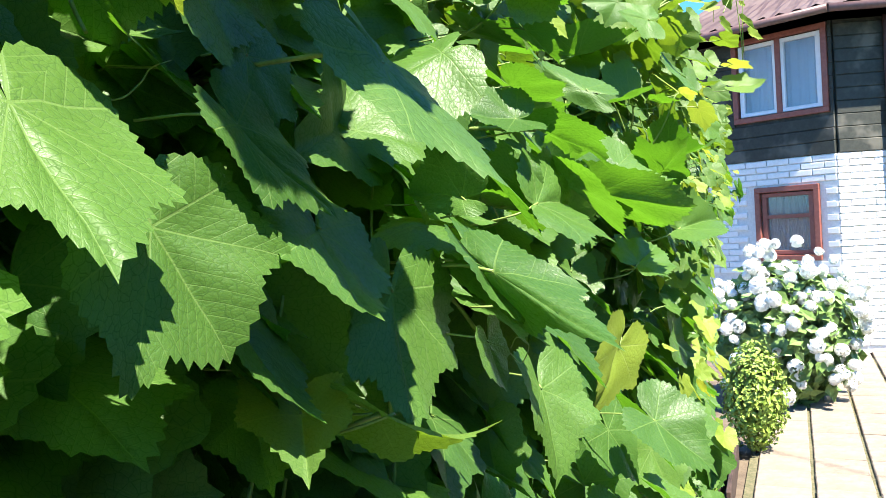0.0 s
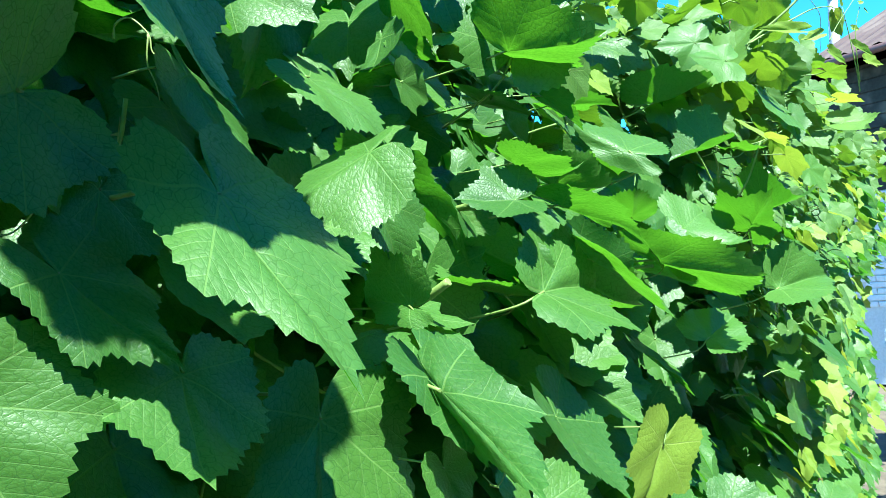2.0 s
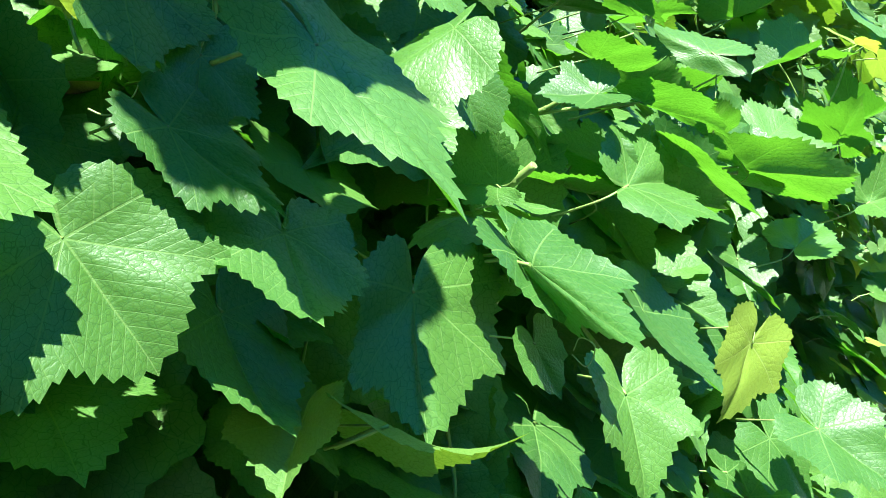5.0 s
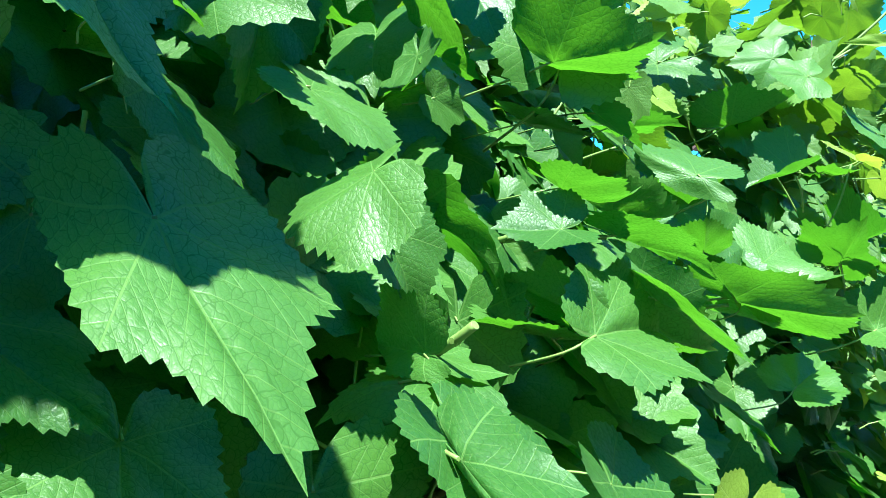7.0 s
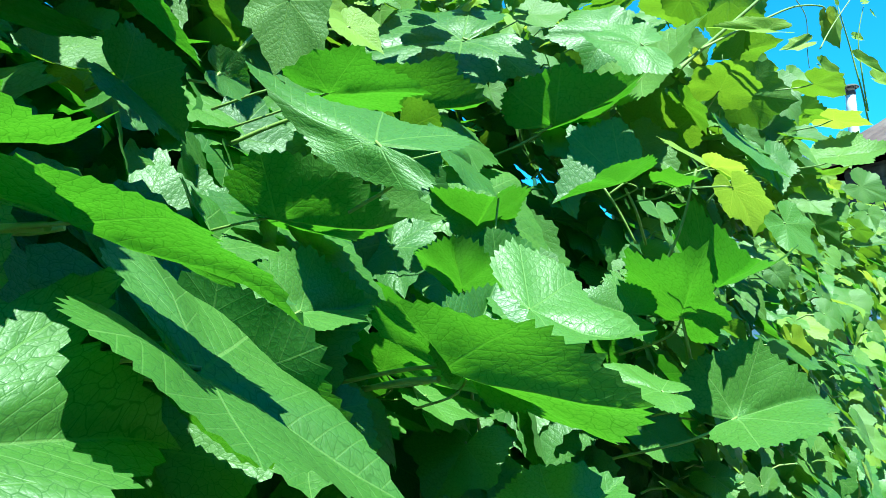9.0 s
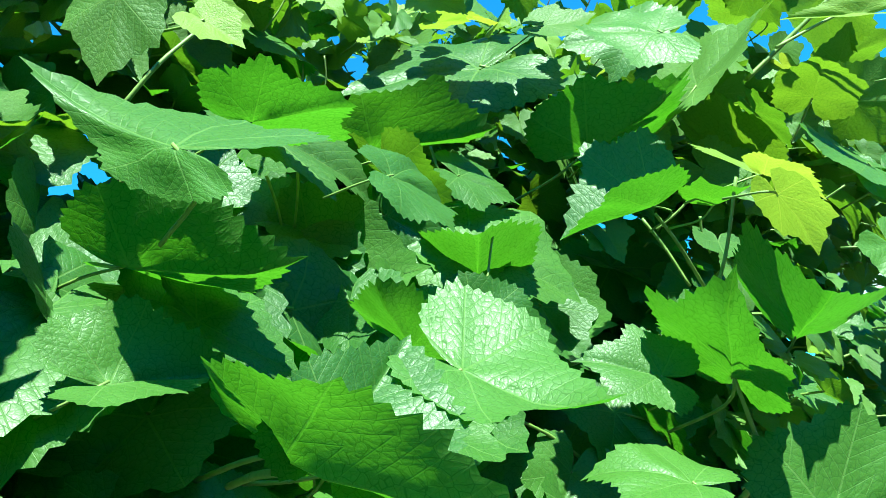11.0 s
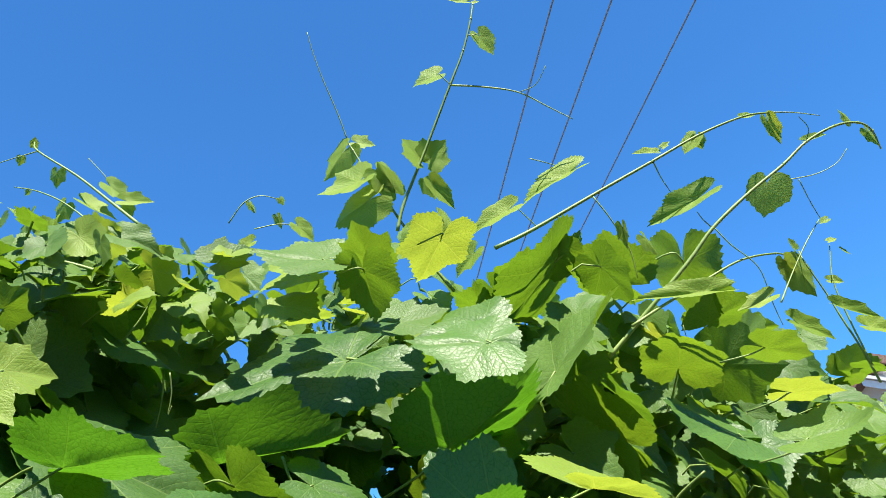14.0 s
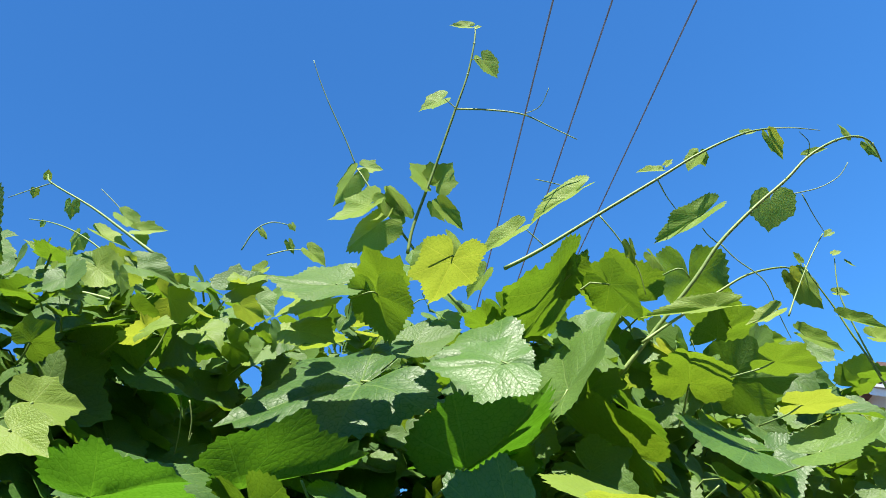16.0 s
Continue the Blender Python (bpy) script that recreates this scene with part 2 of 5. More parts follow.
def tube(bm, pts, r0, r1, sides=6, closed=True):
    """A tapering tube along points."""
    rings = []
    n = len(pts)
    prev = Vector((0.3, 0.2, 0.93)).normalized()
    for i, p in enumerate(pts):
        a, b = pts[max(i - 1, 0)], pts[min(i + 1, n - 1)]
        d = (Vector(b) - Vector(a)).normalized()
        s = d.cross(prev)
        if s.length < 1e-3:
            s = d.cross(Vector((1, 0, 0.1)))
        s.normalize()
        t = d.cross(s)
        r = r0 + (r1 - r0) * i / max(n - 1, 1)
        rings.append([bm.verts.new(Vector(p) + (s * math.cos(k * math.tau / sides) + t * math.sin(k * math.tau / sides)) * r) for k in range(sides)])
    for a, b in zip(rings, rings[1:]):
        for k in range(sides):
            f = bm.faces.new((a[k], a[(k + 1) % sides], b[(k + 1) % sides], b[k]))
            f.smooth = True
    if closed:
        bm.faces.new(rings[0][::-1])
        bm.faces.new(rings[-1])


def smooth_line(pts, per=5):
    """Catmull-Rom points through the given ones."""
    p = [Vector(q) for q in pts]
    p = [p[0] * 2 - p[1], *p, p[-1] * 2 - p[-2]]
    out = []
    for i in range(1, len(p) - 2):
        for k in range(per):
            t = k / per
            a, b, c, d = p[i - 1], p[i], p[i + 1], p[i + 2]
            out.append(0.5 * (2 * b + (c - a) * t + (2 * a - 5 * b + 4 * c - d) * t * t + (3 * b - a - 3 * c + d) * t ** 3))
    out.append(p[-2])
    return out


# ---------------------------------------------------------------- ground and path
def ground_sheet():
    bm = bmesh.new()
    xs = [-600, -80, -20, -6, -3, -2, -1, -0.5, 0, 0.5, 1, 2, 4, 8, 20, 80, 600]
    ys = [-600, -80, -20, -5, -2, 0, 2, 4, 6, 8, 10, 14, 20, 40, 80, 600]
    grid = [[bm.verts.new((x, y, -0.03 + 0.012 * noise.noise((x, y, 0)))) for x in xs] for y in ys]
    for a, b in zip(grid, grid[1:]):
        for i in range(len(xs) - 1):
            bm.faces.new((a[i], a[i + 1], b[i + 1], b[i]))
    return tagged(obj("ground", bm, M_SOIL), "bare brown garden soil under the vine row", "ground", kind="structure")


ground_sheet()
bm = bmesh.new()
box(bm, -0.34, -3.0, -0.10, 1.02, 9.3, -0.012)
path_bed = tagged(obj("path", bm, M_JOINT), "pale paved garden path with mossy joints", "path", kind="structure")
bm = bmesh.new()
box(bm, 1.02, -3.0, -0.08, 7.0, 9.2, -0.005)
lawn = tagged(obj("lawn", bm, M_LAWN), "green lawn beside the paved path", "lawn", kind="structure")


def grass_blades():
    rng = random.Random(5)
    co, fa = [], []
    for _ in range(5200):
        x = 1.03 + rng.random() ** 1.6 * 1.6
        y = rng.uniform(3.2, 9.0)
        h, w, a = rng.uniform(0.03, 0.075), rng.uniform(0.003, 0.006), rng.random() * math.tau
        lx, ly = rng.uniform(-0.03, 0.03), rng.uniform(-0.03, 0.03)
        dx, dy = math.cos(a) * w, math.sin(a) * w
        k = len(co)
        co += [(x - dx, y - dy, -0.006), (x + dx, y + dy, -0.006), (x + lx, y + ly, h)]
        fa.append((k, k + 1, k + 2))
    me = bpy.data.meshes.new("grass")
    me.from_pydata(co, [], fa)
    me.materials.append(M_GRASS)
    return tagged(new("grass", me), "short green grass blades on the lawn", "grass", kind="stuff")


grass_blades()
# unseen wall added across the lawn; it keeps sky light off the vines
bm = bmesh.new()
box(bm, 3.0, -7.0, -0.06, 3.2, 6.0, 3.6, None, 0.01)
tagged(obj("wall_garden", bm, M_BOARD), "unseen plain dark wall added to block sky light from the vines", "wall", kind="structure")


def edging_board(x, y, h, turn):
    bm = bmesh.new()
    box(bm, -0.012, -0.55, -0.06, 0.012, 0.55, h, None, 0.004)
    ob = obj("edging_board", bm, M_DARK)
    ob.matrix_world = pose(x, y, 0, 0, 0, turn)
    return tagged(ob, "weathered dark brown edging plank set in the soil", "edging", "planks along the bed")


edging_board(-0.40, 4.9, 0.14, 1.5)
edging_board(-0.45, 5.15, 0.11, -2.0)


# ---------------------------------------------------------------- the boarded house at the path's end
CORNER = Vector((0.44, 9.5, 0))
LEFT_IN = radians(156)     # heading of the window face, away from the corner
RIGHT_IN = radians(20)
LEN_L, LEN_R = 2.0, 4.2


def face_matrix(heading, flip):
    """Local x runs along the face from the corner, y out of the wall, z up."""
    d = Vector((math.cos(heading), math.sin(heading), 0))
    out = Vector((d.y, -d.x, 0)) if not flip else Vector((-d.y, d.x, 0))
    return Matrix(((d.x, out.x, 0, CORNER.x), (d.y, out.y, 0, CORNER.y), (0, 0, 1, 0), (0, 0, 0, 1)))


FL = face_matrix(LEFT_IN, True)
FR = face_matrix(RIGHT_IN, False)
LEDGE, EAVE = 2.17, 3.62
house = thing("house", (0.44, 10.5, 0), "black boarded house on white brick with a maroon roof", "house")


def house_part(name, bm, material, label="", parent=None):
    p = parent or house
    ob = part(name, bm, material, p, label)
    ob.matrix_world = Matrix.Identity(4)
    return ob


def wall_with_hole(bm, m, x0, x1, z0, z1, depth, hole):
    """A thick wall with one opening, made of four blocks."""
    a, b, c, d = hole
    for q in ((x0, z0, x1, c), (x0, d, x1, z1), (x0, c, a, d), (b, c, x1, d)):
        if q[2] - q[0] > 0.01 and q[3] - q[1] > 0.01:
            box(bm, q[0], -depth, q[1], q[2], 0, q[3], m)


bm = bmesh.new()
wall_with_hole(bm, FL, 0.0, LEN_L, 0.0, LEDGE, 0.25, (0.25, 0.86, 1.08, 1.80))
box(bm, 0.02, -0.25, 0.0, LEN_R, -0.002, LEDGE, FR)
lower = house_part("brick_backing", bm, M_MORTAR, "grey mortar between the white bricks")
bm = bmesh.new()
wall_with_hole(bm, FL, 0.0, LEN_L, LEDGE, EAVE, 0.2, (0.10, 1.06, 2.68, 3.52))
box(bm, 0.02, -0.2, LEDGE, LEN_R, -0.002, EAVE, FR)
upper = house_part("upper_wall", bm, M_BOARD, "black stained timber wall")
bm = bmesh.new()
for q in ((-1.29, 10.5, -1.09, 15.0), (3.9, 10.9, 4.2, 15.0), (-1.29, 14.8, 4.2, 15.0)):
    box(bm, q[0], q[1], 0, q[2], q[3], EAVE)
house_part("rear_wall", bm, M_BOARD)
bm = bmesh.new()
box(bm, -1.1, 10.7, 2.1, 3.9, 14.8, 2.2)
house_part("floor_slab", bm, M_DARK)


def casement(m, x0, x1, z0, z1, leaves, sash, label):
    win = house_part("window", bmesh.new(), M_FRAME, label)
    def sub(name, bmx, material):
        o = part(name, bmx, material, win)
        o.matrix_world = Matrix.Identity(4)
    b = bmesh.new()
    t = 0.06
    for q in ((x0 - t, z0 - t, x1 + t, z0), (x0 - t, z1, x1 + t, z1 + t), (x0 - t, z0, x0, z1), (x1, z0, x1 + t, z1)):
        box(b, q[0], -0.06, q[1], q[2], 0.045, q[3], m, 0.004)
    sub("surround", b, M_FRAME)
    w = (x1 - x0) / leaves
    for i in range(leaves):
        a, c = x0 + i * w + 0.012, x0 + (i + 1) * w - 0.012
        b = bmesh.new()
        s = 0.055
        for q in ((a, z0 + 0.01, c, z0 + s), (a, z1 - s, c, z1 - 0.01), (a, z0 + s, a + s, z1 - s), (c - s, z0 + s, c, z1 - s)):
            box(b, q[0], -0.05, q[1], q[2], 0.01, q[3], m, 0.004)
        if sash is M_FRAME:
            box(b, a + s, -0.05, z0 + 0.42, c - s, 0.005, z0 + 0.46, m)
        sub("sash", b, sash)
        b = bmesh.new()
        box(b, a + s, -0.03, z0 + s, c - s, -0.022, z1 - s, m)
        sub("pane", b, M_GLASS)
    b = bmesh.new()
    n = 26
    prev = None
    for i in range(n + 1):
        x = x0 + (x1 - x0) * i / n
        y = -0.16 + 0.015 * math.sin(i * 1.9)
        pair = [b.verts.new(m @ Vector((x, y, z0))), b.verts.new(m @ Vector((x, y, z1)))]
        if prev:
            b.faces.new((prev[0], pair[0], pair[1], prev[1]))
        prev = pair
    sub("curtain", b, M_CURTAIN if sash is M_WHITE else M_DARK)
    if sash is M_WHITE:
        b = bmesh.new()
        box(b, (x0 + x1) / 2 - 0.03, -0.05, z0, (x0 + x1) / 2 + 0.03, 0.03, z1, m, 0.004)
        sub("mullion", b, M_FRAME)


casement(FL, 0.10, 1.06, 2.68, 3.52, 2, M_WHITE, "white double casement in a red-brown surround")
casement(FL, 0.25, 0.86, 1.08, 1.80, 1, M_FRAME, "small red-brown window in white brick")

# roof: hipped sheets of pressed tiles with eaves, gutter and soffit
eave_pts = [FL @ Vector((LEN_L + 0.1, 0.42, EAVE)), Vector((0.40, 9.02, EAVE)), FR @ Vector((LEN_R + 0.4, 0.42, EAVE)), Vector((5.0, 15.4, EAVE)), Vector((-1.6, 15.4, EAVE))]
apex = Vector((1.2, 12.8, 5.7))
bm = bmesh.new()
for a, b in zip(eave_pts, eave_pts[1:] + eave_pts[:1]):
    n, k = 14, 40
    rows = []
    for i in range(n + 1):
        s = i / n
        row = []
        for j in range(k + 1):
            u = j / k
            p = a.lerp(b, u).lerp(apex, s * 0.98)
            ripple = 0.018 * math.sin(u * (b - a).length * (1 - s * 0.98) * math.tau / 0.19) - 0.02 * ((s * 9) % 1)
            row.append(bm.verts.new(p + Vector((0, 0, ripple + 0.05))))
        rows.append(row)
    for r, q in zip(rows, rows[1:]):
        for j in range(k):
            bm.faces.new((r[j], r[j + 1], q[j + 1], q[j]))
house_part("roof", bm, M_ROOF, "maroon pressed-metal tile roof")
bm = bmesh.new()
low = [bm.verts.new(p + Vector((0, 0, -0.03))) for p in eave_pts]
bm.faces.new(low)
bmesh.ops.solidify(bm, geom=bm.faces[:], thickness=0.03)
house_part("soffit", bm, M_DARK)
bm = bmesh.new()
for a, b in zip(eave_pts[:2], eave_pts[1:3]):
    tube(bm, [a, a.lerp(b, 0.5), b], 0.045, 0.045, 8)
house_part("gutter", bm, M_GUTTER, "brown eaves gutter")
bm = bmesh.new()
tube(bm, [FR @ Vector((0.55, 0.06, EAVE)), FR @ Vector((0.55, 0.06, 2.4)), FR @ Vector((0.55, 0.06, 0.1))], 0.04, 0.04, 10)
house_part("downpipe", bm, M_GUTTER)
bm = bmesh.new()
for i in range(9):
    box(bm, 0.1 + i * 0.45, 0.36, EAVE + 0.12, 0.14 + i * 0.45, 0.40, EAVE + 0.36, FR)
box(bm, 0.0, 0.37, EAVE + 0.32, 4.2, 0.40, EAVE + 0.37, FR)
box(bm, 0.0, 0.37, EAVE + 0.14, 4.2, 0.39, EAVE + 0.30, FR)
house_part("snow_guard", bm, M_PIPE, "grey metal snow guard above the eaves")

# ---------------------------------------------------------------- shed behind and the neighbour's gable
shed = thing("shed", (-2.2, 13.3, 0), "dark boarded outbuilding with a white roof edge", "outbuilding")


def free_part(name, bm, material, parent, label=""):
    ob = part(name, bm, material, parent, label)
    ob.matrix_world = Matrix.Identity(4)
    return ob


def sloped_prism(bm, x0, z0, x1, z1, base, y0, y1):
    vs = [bm.verts.new(p) for p in ((x0, y0, base), (x1, y0, base), (x1, y0, z1), (x0, y0, z0), (x0, y1, base), (x1, y1, base), (x1, y1, z1), (x0, y1, z0))]
    for f in ((0, 1, 2, 3), (7, 6, 5, 4), (0, 4, 5, 1), (1, 5, 6, 2), (2, 6, 7, 3), (3, 7, 4, 0)):
        bm.faces.new([vs[i] for i in f])


def sloped_bar(bm, x0, z0, x1, z1, h, y0, y1):
    vs = [bm.verts.new(p) for p in ((x0, y0, z0 - h), (x1, y0, z1 - h), (x1, y0, z1), (x0, y0, z0), (x0, y1, z0 - h), (x1, y1, z1 - h), (x1, y1, z1), (x0, y1, z0))]
    for f in ((0, 1, 2, 3), (7, 6, 5, 4), (0, 4, 5, 1), (1, 5, 6, 2), (2, 6, 7, 3), (3, 7, 4, 0)):
        bm.faces.new([vs[i] for i in f])


bm = bmesh.new()
sloped_prism(bm, -3.1, 4.85, -0.9, 3.55, 0, 13.05, 17.0)
free_part("boarded_wall", bm, M_DARK, shed)
bm = bmesh.new()
sloped_bar(bm, -3.25, 5.12, -0.8, 3.62, 0.11, 12.95, 13.03)
free_part("barge_board", bm, M_WHITE, shed, "white barge board")
bm = bmesh.new()
sloped_bar(bm, -3.3, 5.22, -0.75, 3.66, 0.05, 12.85, 17.2)
free_part("roof", bm, M_PIPE, shed, "grey sheet roof")

GX = 0.5
gable = thing("neighbour_house", (-4.5, 14, 0), "white rendered neighbouring house with brown roof trim", "house")
bm = bmesh.new()
vs = [(-5.4, 3.6), (-3.3, 3.6), (-3.3, 5.15), (-3.55, 5.3), (-5.4, 4.3)]
front = [bm.verts.new((x + GX, 13.4, z)) for x, z in [(-5.4, 0), (-3.3, 0)] + vs[2:]]
back = [bm.verts.new((v.co.x, 16.0, v.co.z)) for v in front]
bm.faces.new(front)
bm.faces.new(back[::-1])
for i in range(len(front)):
    j = (i + 1) % len(front)
    bm.faces.new((front[j], front[i], back[i], back[j]))
free_part("gable_wall", bm, M_RENDER, gable)
bm = bmesh.new()
sloped_bar(bm, -5.6 + GX, 4.30, -3.5 + GX, 5.44, 0.14, 13.1, 16.2)
free_part("verge", bm, M_TRIM, gable, "brown roof edge")
bm = bmesh.new()
sloped_bar(bm, -3.5 + GX, 5.44, -3.28 + GX, 5.30, 0.12, 13.1, 16.2)
free_part("verge", bm, M_TRIM, gable)

stack = thing("stove_chimney", (-1.49, 12.3, 3.9), "pale metal stove pipe with soot and a flat cap", "chimney")
bm = bmesh.new()
tube(bm, [Vector((-1.51, 12.3, 3.95)), Vector((-1.50, 12.3, 4.4)), Vector((-1.48, 12.3, 4.8)), Vector((-1.465, 12.3, 5.03))], 0.075, 0.062, 14)
free_part("pipe", bm, M_PIPE, stack)
bm = bmesh.new()
tube(bm, smooth_line([(-1.51, 12.3, 4.0), (-1.55, 12.3, 3.85), (-1.7, 12.5, 3.75), (-1.7, 13.1, 3.75)]), 0.06, 0.06, 12)
free_part("elbow", bm, M_SOOT, stack, "sooty pipe elbow")
bm = bmesh.new()
tube(bm, [Vector((-1.465, 12.3, 5.0)), Vector((-1.464, 12.3, 5.05))], 0.068, 0.068, 14)
for k in range(3):
    a = k * math.tau / 3
    tube(bm, [Vector((-1.465 + 0.06 * math.cos(a), 12.3 + 0.06 * math.sin(a), 5.03)), Vector((-1.465 + 0.07 * math.cos(a), 12.3 + 0.07 * math.sin(a), 5.10))], 0.006, 0.006, 5)
tube(bm, [Vector((-1.463, 12.3, 5.095)), Vector((-1.463, 12.3, 5.115)), Vector((-1.463, 12.3, 5.13))], 0.12, 0.09, 16)
free_part("cap", bm, M_SOOT, stack, "dark sooty cap")

# ---------------------------------------------------------------- power lines
for ax, ay, bx, by in ((-2.0, 5.4, -5.35, 7.85), (-1.68, 5.85, -4.70, 8.0), (-1.25, 6.55, -3.68, 8.2)):
    d = Vector((bx - ax, by - ay, 0)).normalized()
    bm = bmesh.new()
    a = Vector((ax, ay, 7.0))
    pts = []
    for i in range(-12, 21):
        s = i * 1.5
        pts.append(a + d * s + Vector((0, 0, 0.0009 * (s - 3) ** 2)))
    tube(bm, pts, 0.0088, 0.0088, 6)
    tagged(obj("power_line", bm, M_WIRE), "dark overhead electric cable against the sky", "cable", "overhead power lines")


# ---------------------------------------------------------------- hydrangea and golden shrub
def small_leaves(rng, count, place, size, spread):
    """Pointed little leaves, two facets each, at places given by a function."""
    co, fa = [], []
    for _ in range(count):
        p, n = place(rng)
        n = (n + Vector((rng.uniform(-1, 1), rng.uniform(-1, 1), rng.uniform(-0.4, 1.2))) * spread).normalized()
        t = n.cross(Vector((rng.uniform(-1, 1), rng.uniform(-1, 1), rng.uniform(-1, 1)))).normalized()
        s = n.cross(t)
        L = size * rng.uniform(0.6, 1.3)
        W = L * 0.3
        k = len(co)
        co += [p, p + t * L * 0.45 + s * W + n * L * 0.08, p + t * L, p + t * L * 0.45 - s * W + n * L * 0.08, p + t * L * 0.5 - n * L * 0.03]
        fa += [(k, k + 4, k + 1), (k + 1, k + 4, k + 2), (k, k + 3, k + 4), (k + 3, k + 2, k + 4)]
    me = bpy.data.meshes.new("foliage")
    me.from_pydata(co, [], fa)
    return me


def shell(cx, cy, cz, rx, ry, rz, lo=0.75):
    def place(rng):
        d = Vector((rng.gauss(0, 1), rng.gauss(0, 1), rng.gauss(0, 1))).normalized()
        k = rng.uniform(lo, 1.0) * (1 + 0.12 * noise.noise(d * 2.5))
        return Vector((cx + d.x * rx * k, cy + d.y * ry * k, max(cz + d.z * rz * k, 0.02))), d
    return place


hyd = thing("hydrangea_bush", (-0.12, 7.1, 0), "hydrangea bush covered in round white flower heads", "bush")
rng = random.Random(11)
me = small_leaves(rng, 4200, shell(-0.14, 7.15, 0.55, 0.56, 0.5, 0.62, 0.55), 0.13, 0.8)
me.materials.append(M_HLEAF)
fo = new("foliage", me)
fo.parent = hyd
fo.matrix_world = Matrix.Identity(4)
tagged(fo, "dense dark green hydrangea leaves", kind="stuff")
bm = bmesh.new()
for k in range(14):
    a = rng.random() * math.tau
    tip = Vector((-0.12 + 0.4 * math.cos(a), 7.15 + 0.35 * math.sin(a), rng.uniform(0.5, 1.0)))
    tube(bm, smooth_line([(-0.12 + 0.05 * math.cos(a), 7.15 + 0.05 * math.sin(a), 0), ((-0.12 + tip.x) / 2, (7.15 + tip.y) / 2, tip.z * 0.6), tip], 3), 0.008, 0.004, 5)
st = part("stems", bm, M_WOOD, hyd)
st.matrix_world = Matrix.Identity(4)


def flower_mesh(seed):
    r = random.Random(seed)
    co, fa = [], []
    for _ in range(150):
        d = Vector((r.gauss(0, 1), r.gauss(0, 1), r.gauss(0, 1))).normalized()
        p = d * r.uniform(0.9, 1.05)
        t = d.orthogonal().normalized()
        s = d.cross(t)
        a0 = r.random() * math.tau
        k = len(co)
        co.append(p)
        for q in range(8):
            a = a0 + q * math.tau / 8
            w = 0.24 if q % 2 == 0 else 0.13
            co.append(p + (t * math.cos(a) + s * math.sin(a)) * w + d * (0.05 if q % 2 == 0 else 0.0))
        for q in range(8):
            fa.append((k, k + 1 + q, k + 1 + (q + 1) % 8))
    rings = 5
    k = len(co)
    for i in range(1, rings):
        for j in range(8):
            a, e = j * math.tau / 8, -math.pi / 2 + math.pi * i / rings
            co.append(Vector((math.cos(a) * math.cos(e), math.sin(a) * math.cos(e), math.sin(e))) * 0.9)
    for i in range(rings - 2):
        for j in range(8):
            fa.append((k + i * 8 + j, k + i * 8 + (j + 1) % 8, k + (i + 1) * 8 + (j + 1) % 8, k + (i + 1) * 8 + j))
    m = bpy.data.meshes.new("flower_head")
    m.from_pydata([tuple(c) for c in co], [], fa)
    m.materials.append(M_FLOWER)
    return m


heads = [flower_mesh(s) for s in (1, 2, 3)]
for k in range(150):
    a = rng.uniform(-math.pi, 0.35) if k < 120 else rng.uniform(0, math.tau)
    e = rng.uniform(-0.75, 1.35)
    d = Vector((math.cos(a) * math.cos(e), math.sin(a) * math.cos(e), math.sin(e)))
    o = new("flower_head", heads[k % 3])
    o.parent = hyd
    s = rng.uniform(0.034, 0.066)
    w = rng.uniform(0.72, 1.22)
    p = Vector((-0.14 + d.x * 0.58 * w, 7.15 + d.y * 0.55 * w, 0.60 + d.z * 0.64 * w))
    p.z = max(p.z, 0.12)
    o.matrix_world = Matrix.LocRotScale(p, Euler((rng.random() * 6, rng.random() * 6, rng.random() * 6)), (s, s, s * 0.85))

shrub = thing("golden_shrub", (-0.30, 5.6, 0), "small yellow-green clipped shrub at the path edge", "shrub")
me = small_leaves(random.Random(12), 5200, shell(-0.30, 5.62, 0.38, 0.21, 0.23, 0.38, 0.3), 0.042, 0.9)
me.materials.append(M_BUSH)
fo = new("foliage", me)
fo.parent = shrub
fo.matrix_world = Matrix.Identity(4)
tagged(fo, "tiny golden green leaves", kind="stuff")
bm = bmesh.new()
for k in range(10):
    a = k * 0.63
    tube(bm, [Vector((-0.30, 5.62, -0.02)), Vector((-0.30 + 0.08 * math.cos(a), 5.62 + 0.08 * math.sin(a), 0.25)), Vector((-0.30 + 0.15 * math.cos(a), 5.62 + 0.15 * math.sin(a), 0.55))], 0.006, 0.002, 5)
st = part("stems", bm, M_WOOD, shrub)
st.matrix_world = Matrix.Identity(4)

# ---------------------------------------------------------------- the grape vines
KNOTS = [(0, 1.00), (36, 0.62), (56, 0.78), (84, 0.56), (120, 0.65), (150, 0.53), (164, 0.36), (178, 0.04)]
PEAKS = (0, 56, 120)


def radius(a, lobe=1.0):
    """Distance of the outline from the petiole: pointed lobes, rounded sinuses."""
    a = abs(a)
    for (a0, r0), (a1, r1) in zip(KNOTS, KNOTS[1:]):
        if a <= a1:
            t = (a - a0) / (a1 - a0)
            if a0 in PEAKS:
                t = 1 - (1 - t) ** 1.45
            elif a1 in PEAKS:
                t = t ** 1.45
            r = r0 + (r1 - r0) * t
            if a < 122:
                line = 1.0 - 0.22 * a / 56 if a < 56 else 0.78 - 0.13 * (a - 56) / 64
                r += (line - r) * (1 - lobe) * 0.7
            return r
    return 0.04


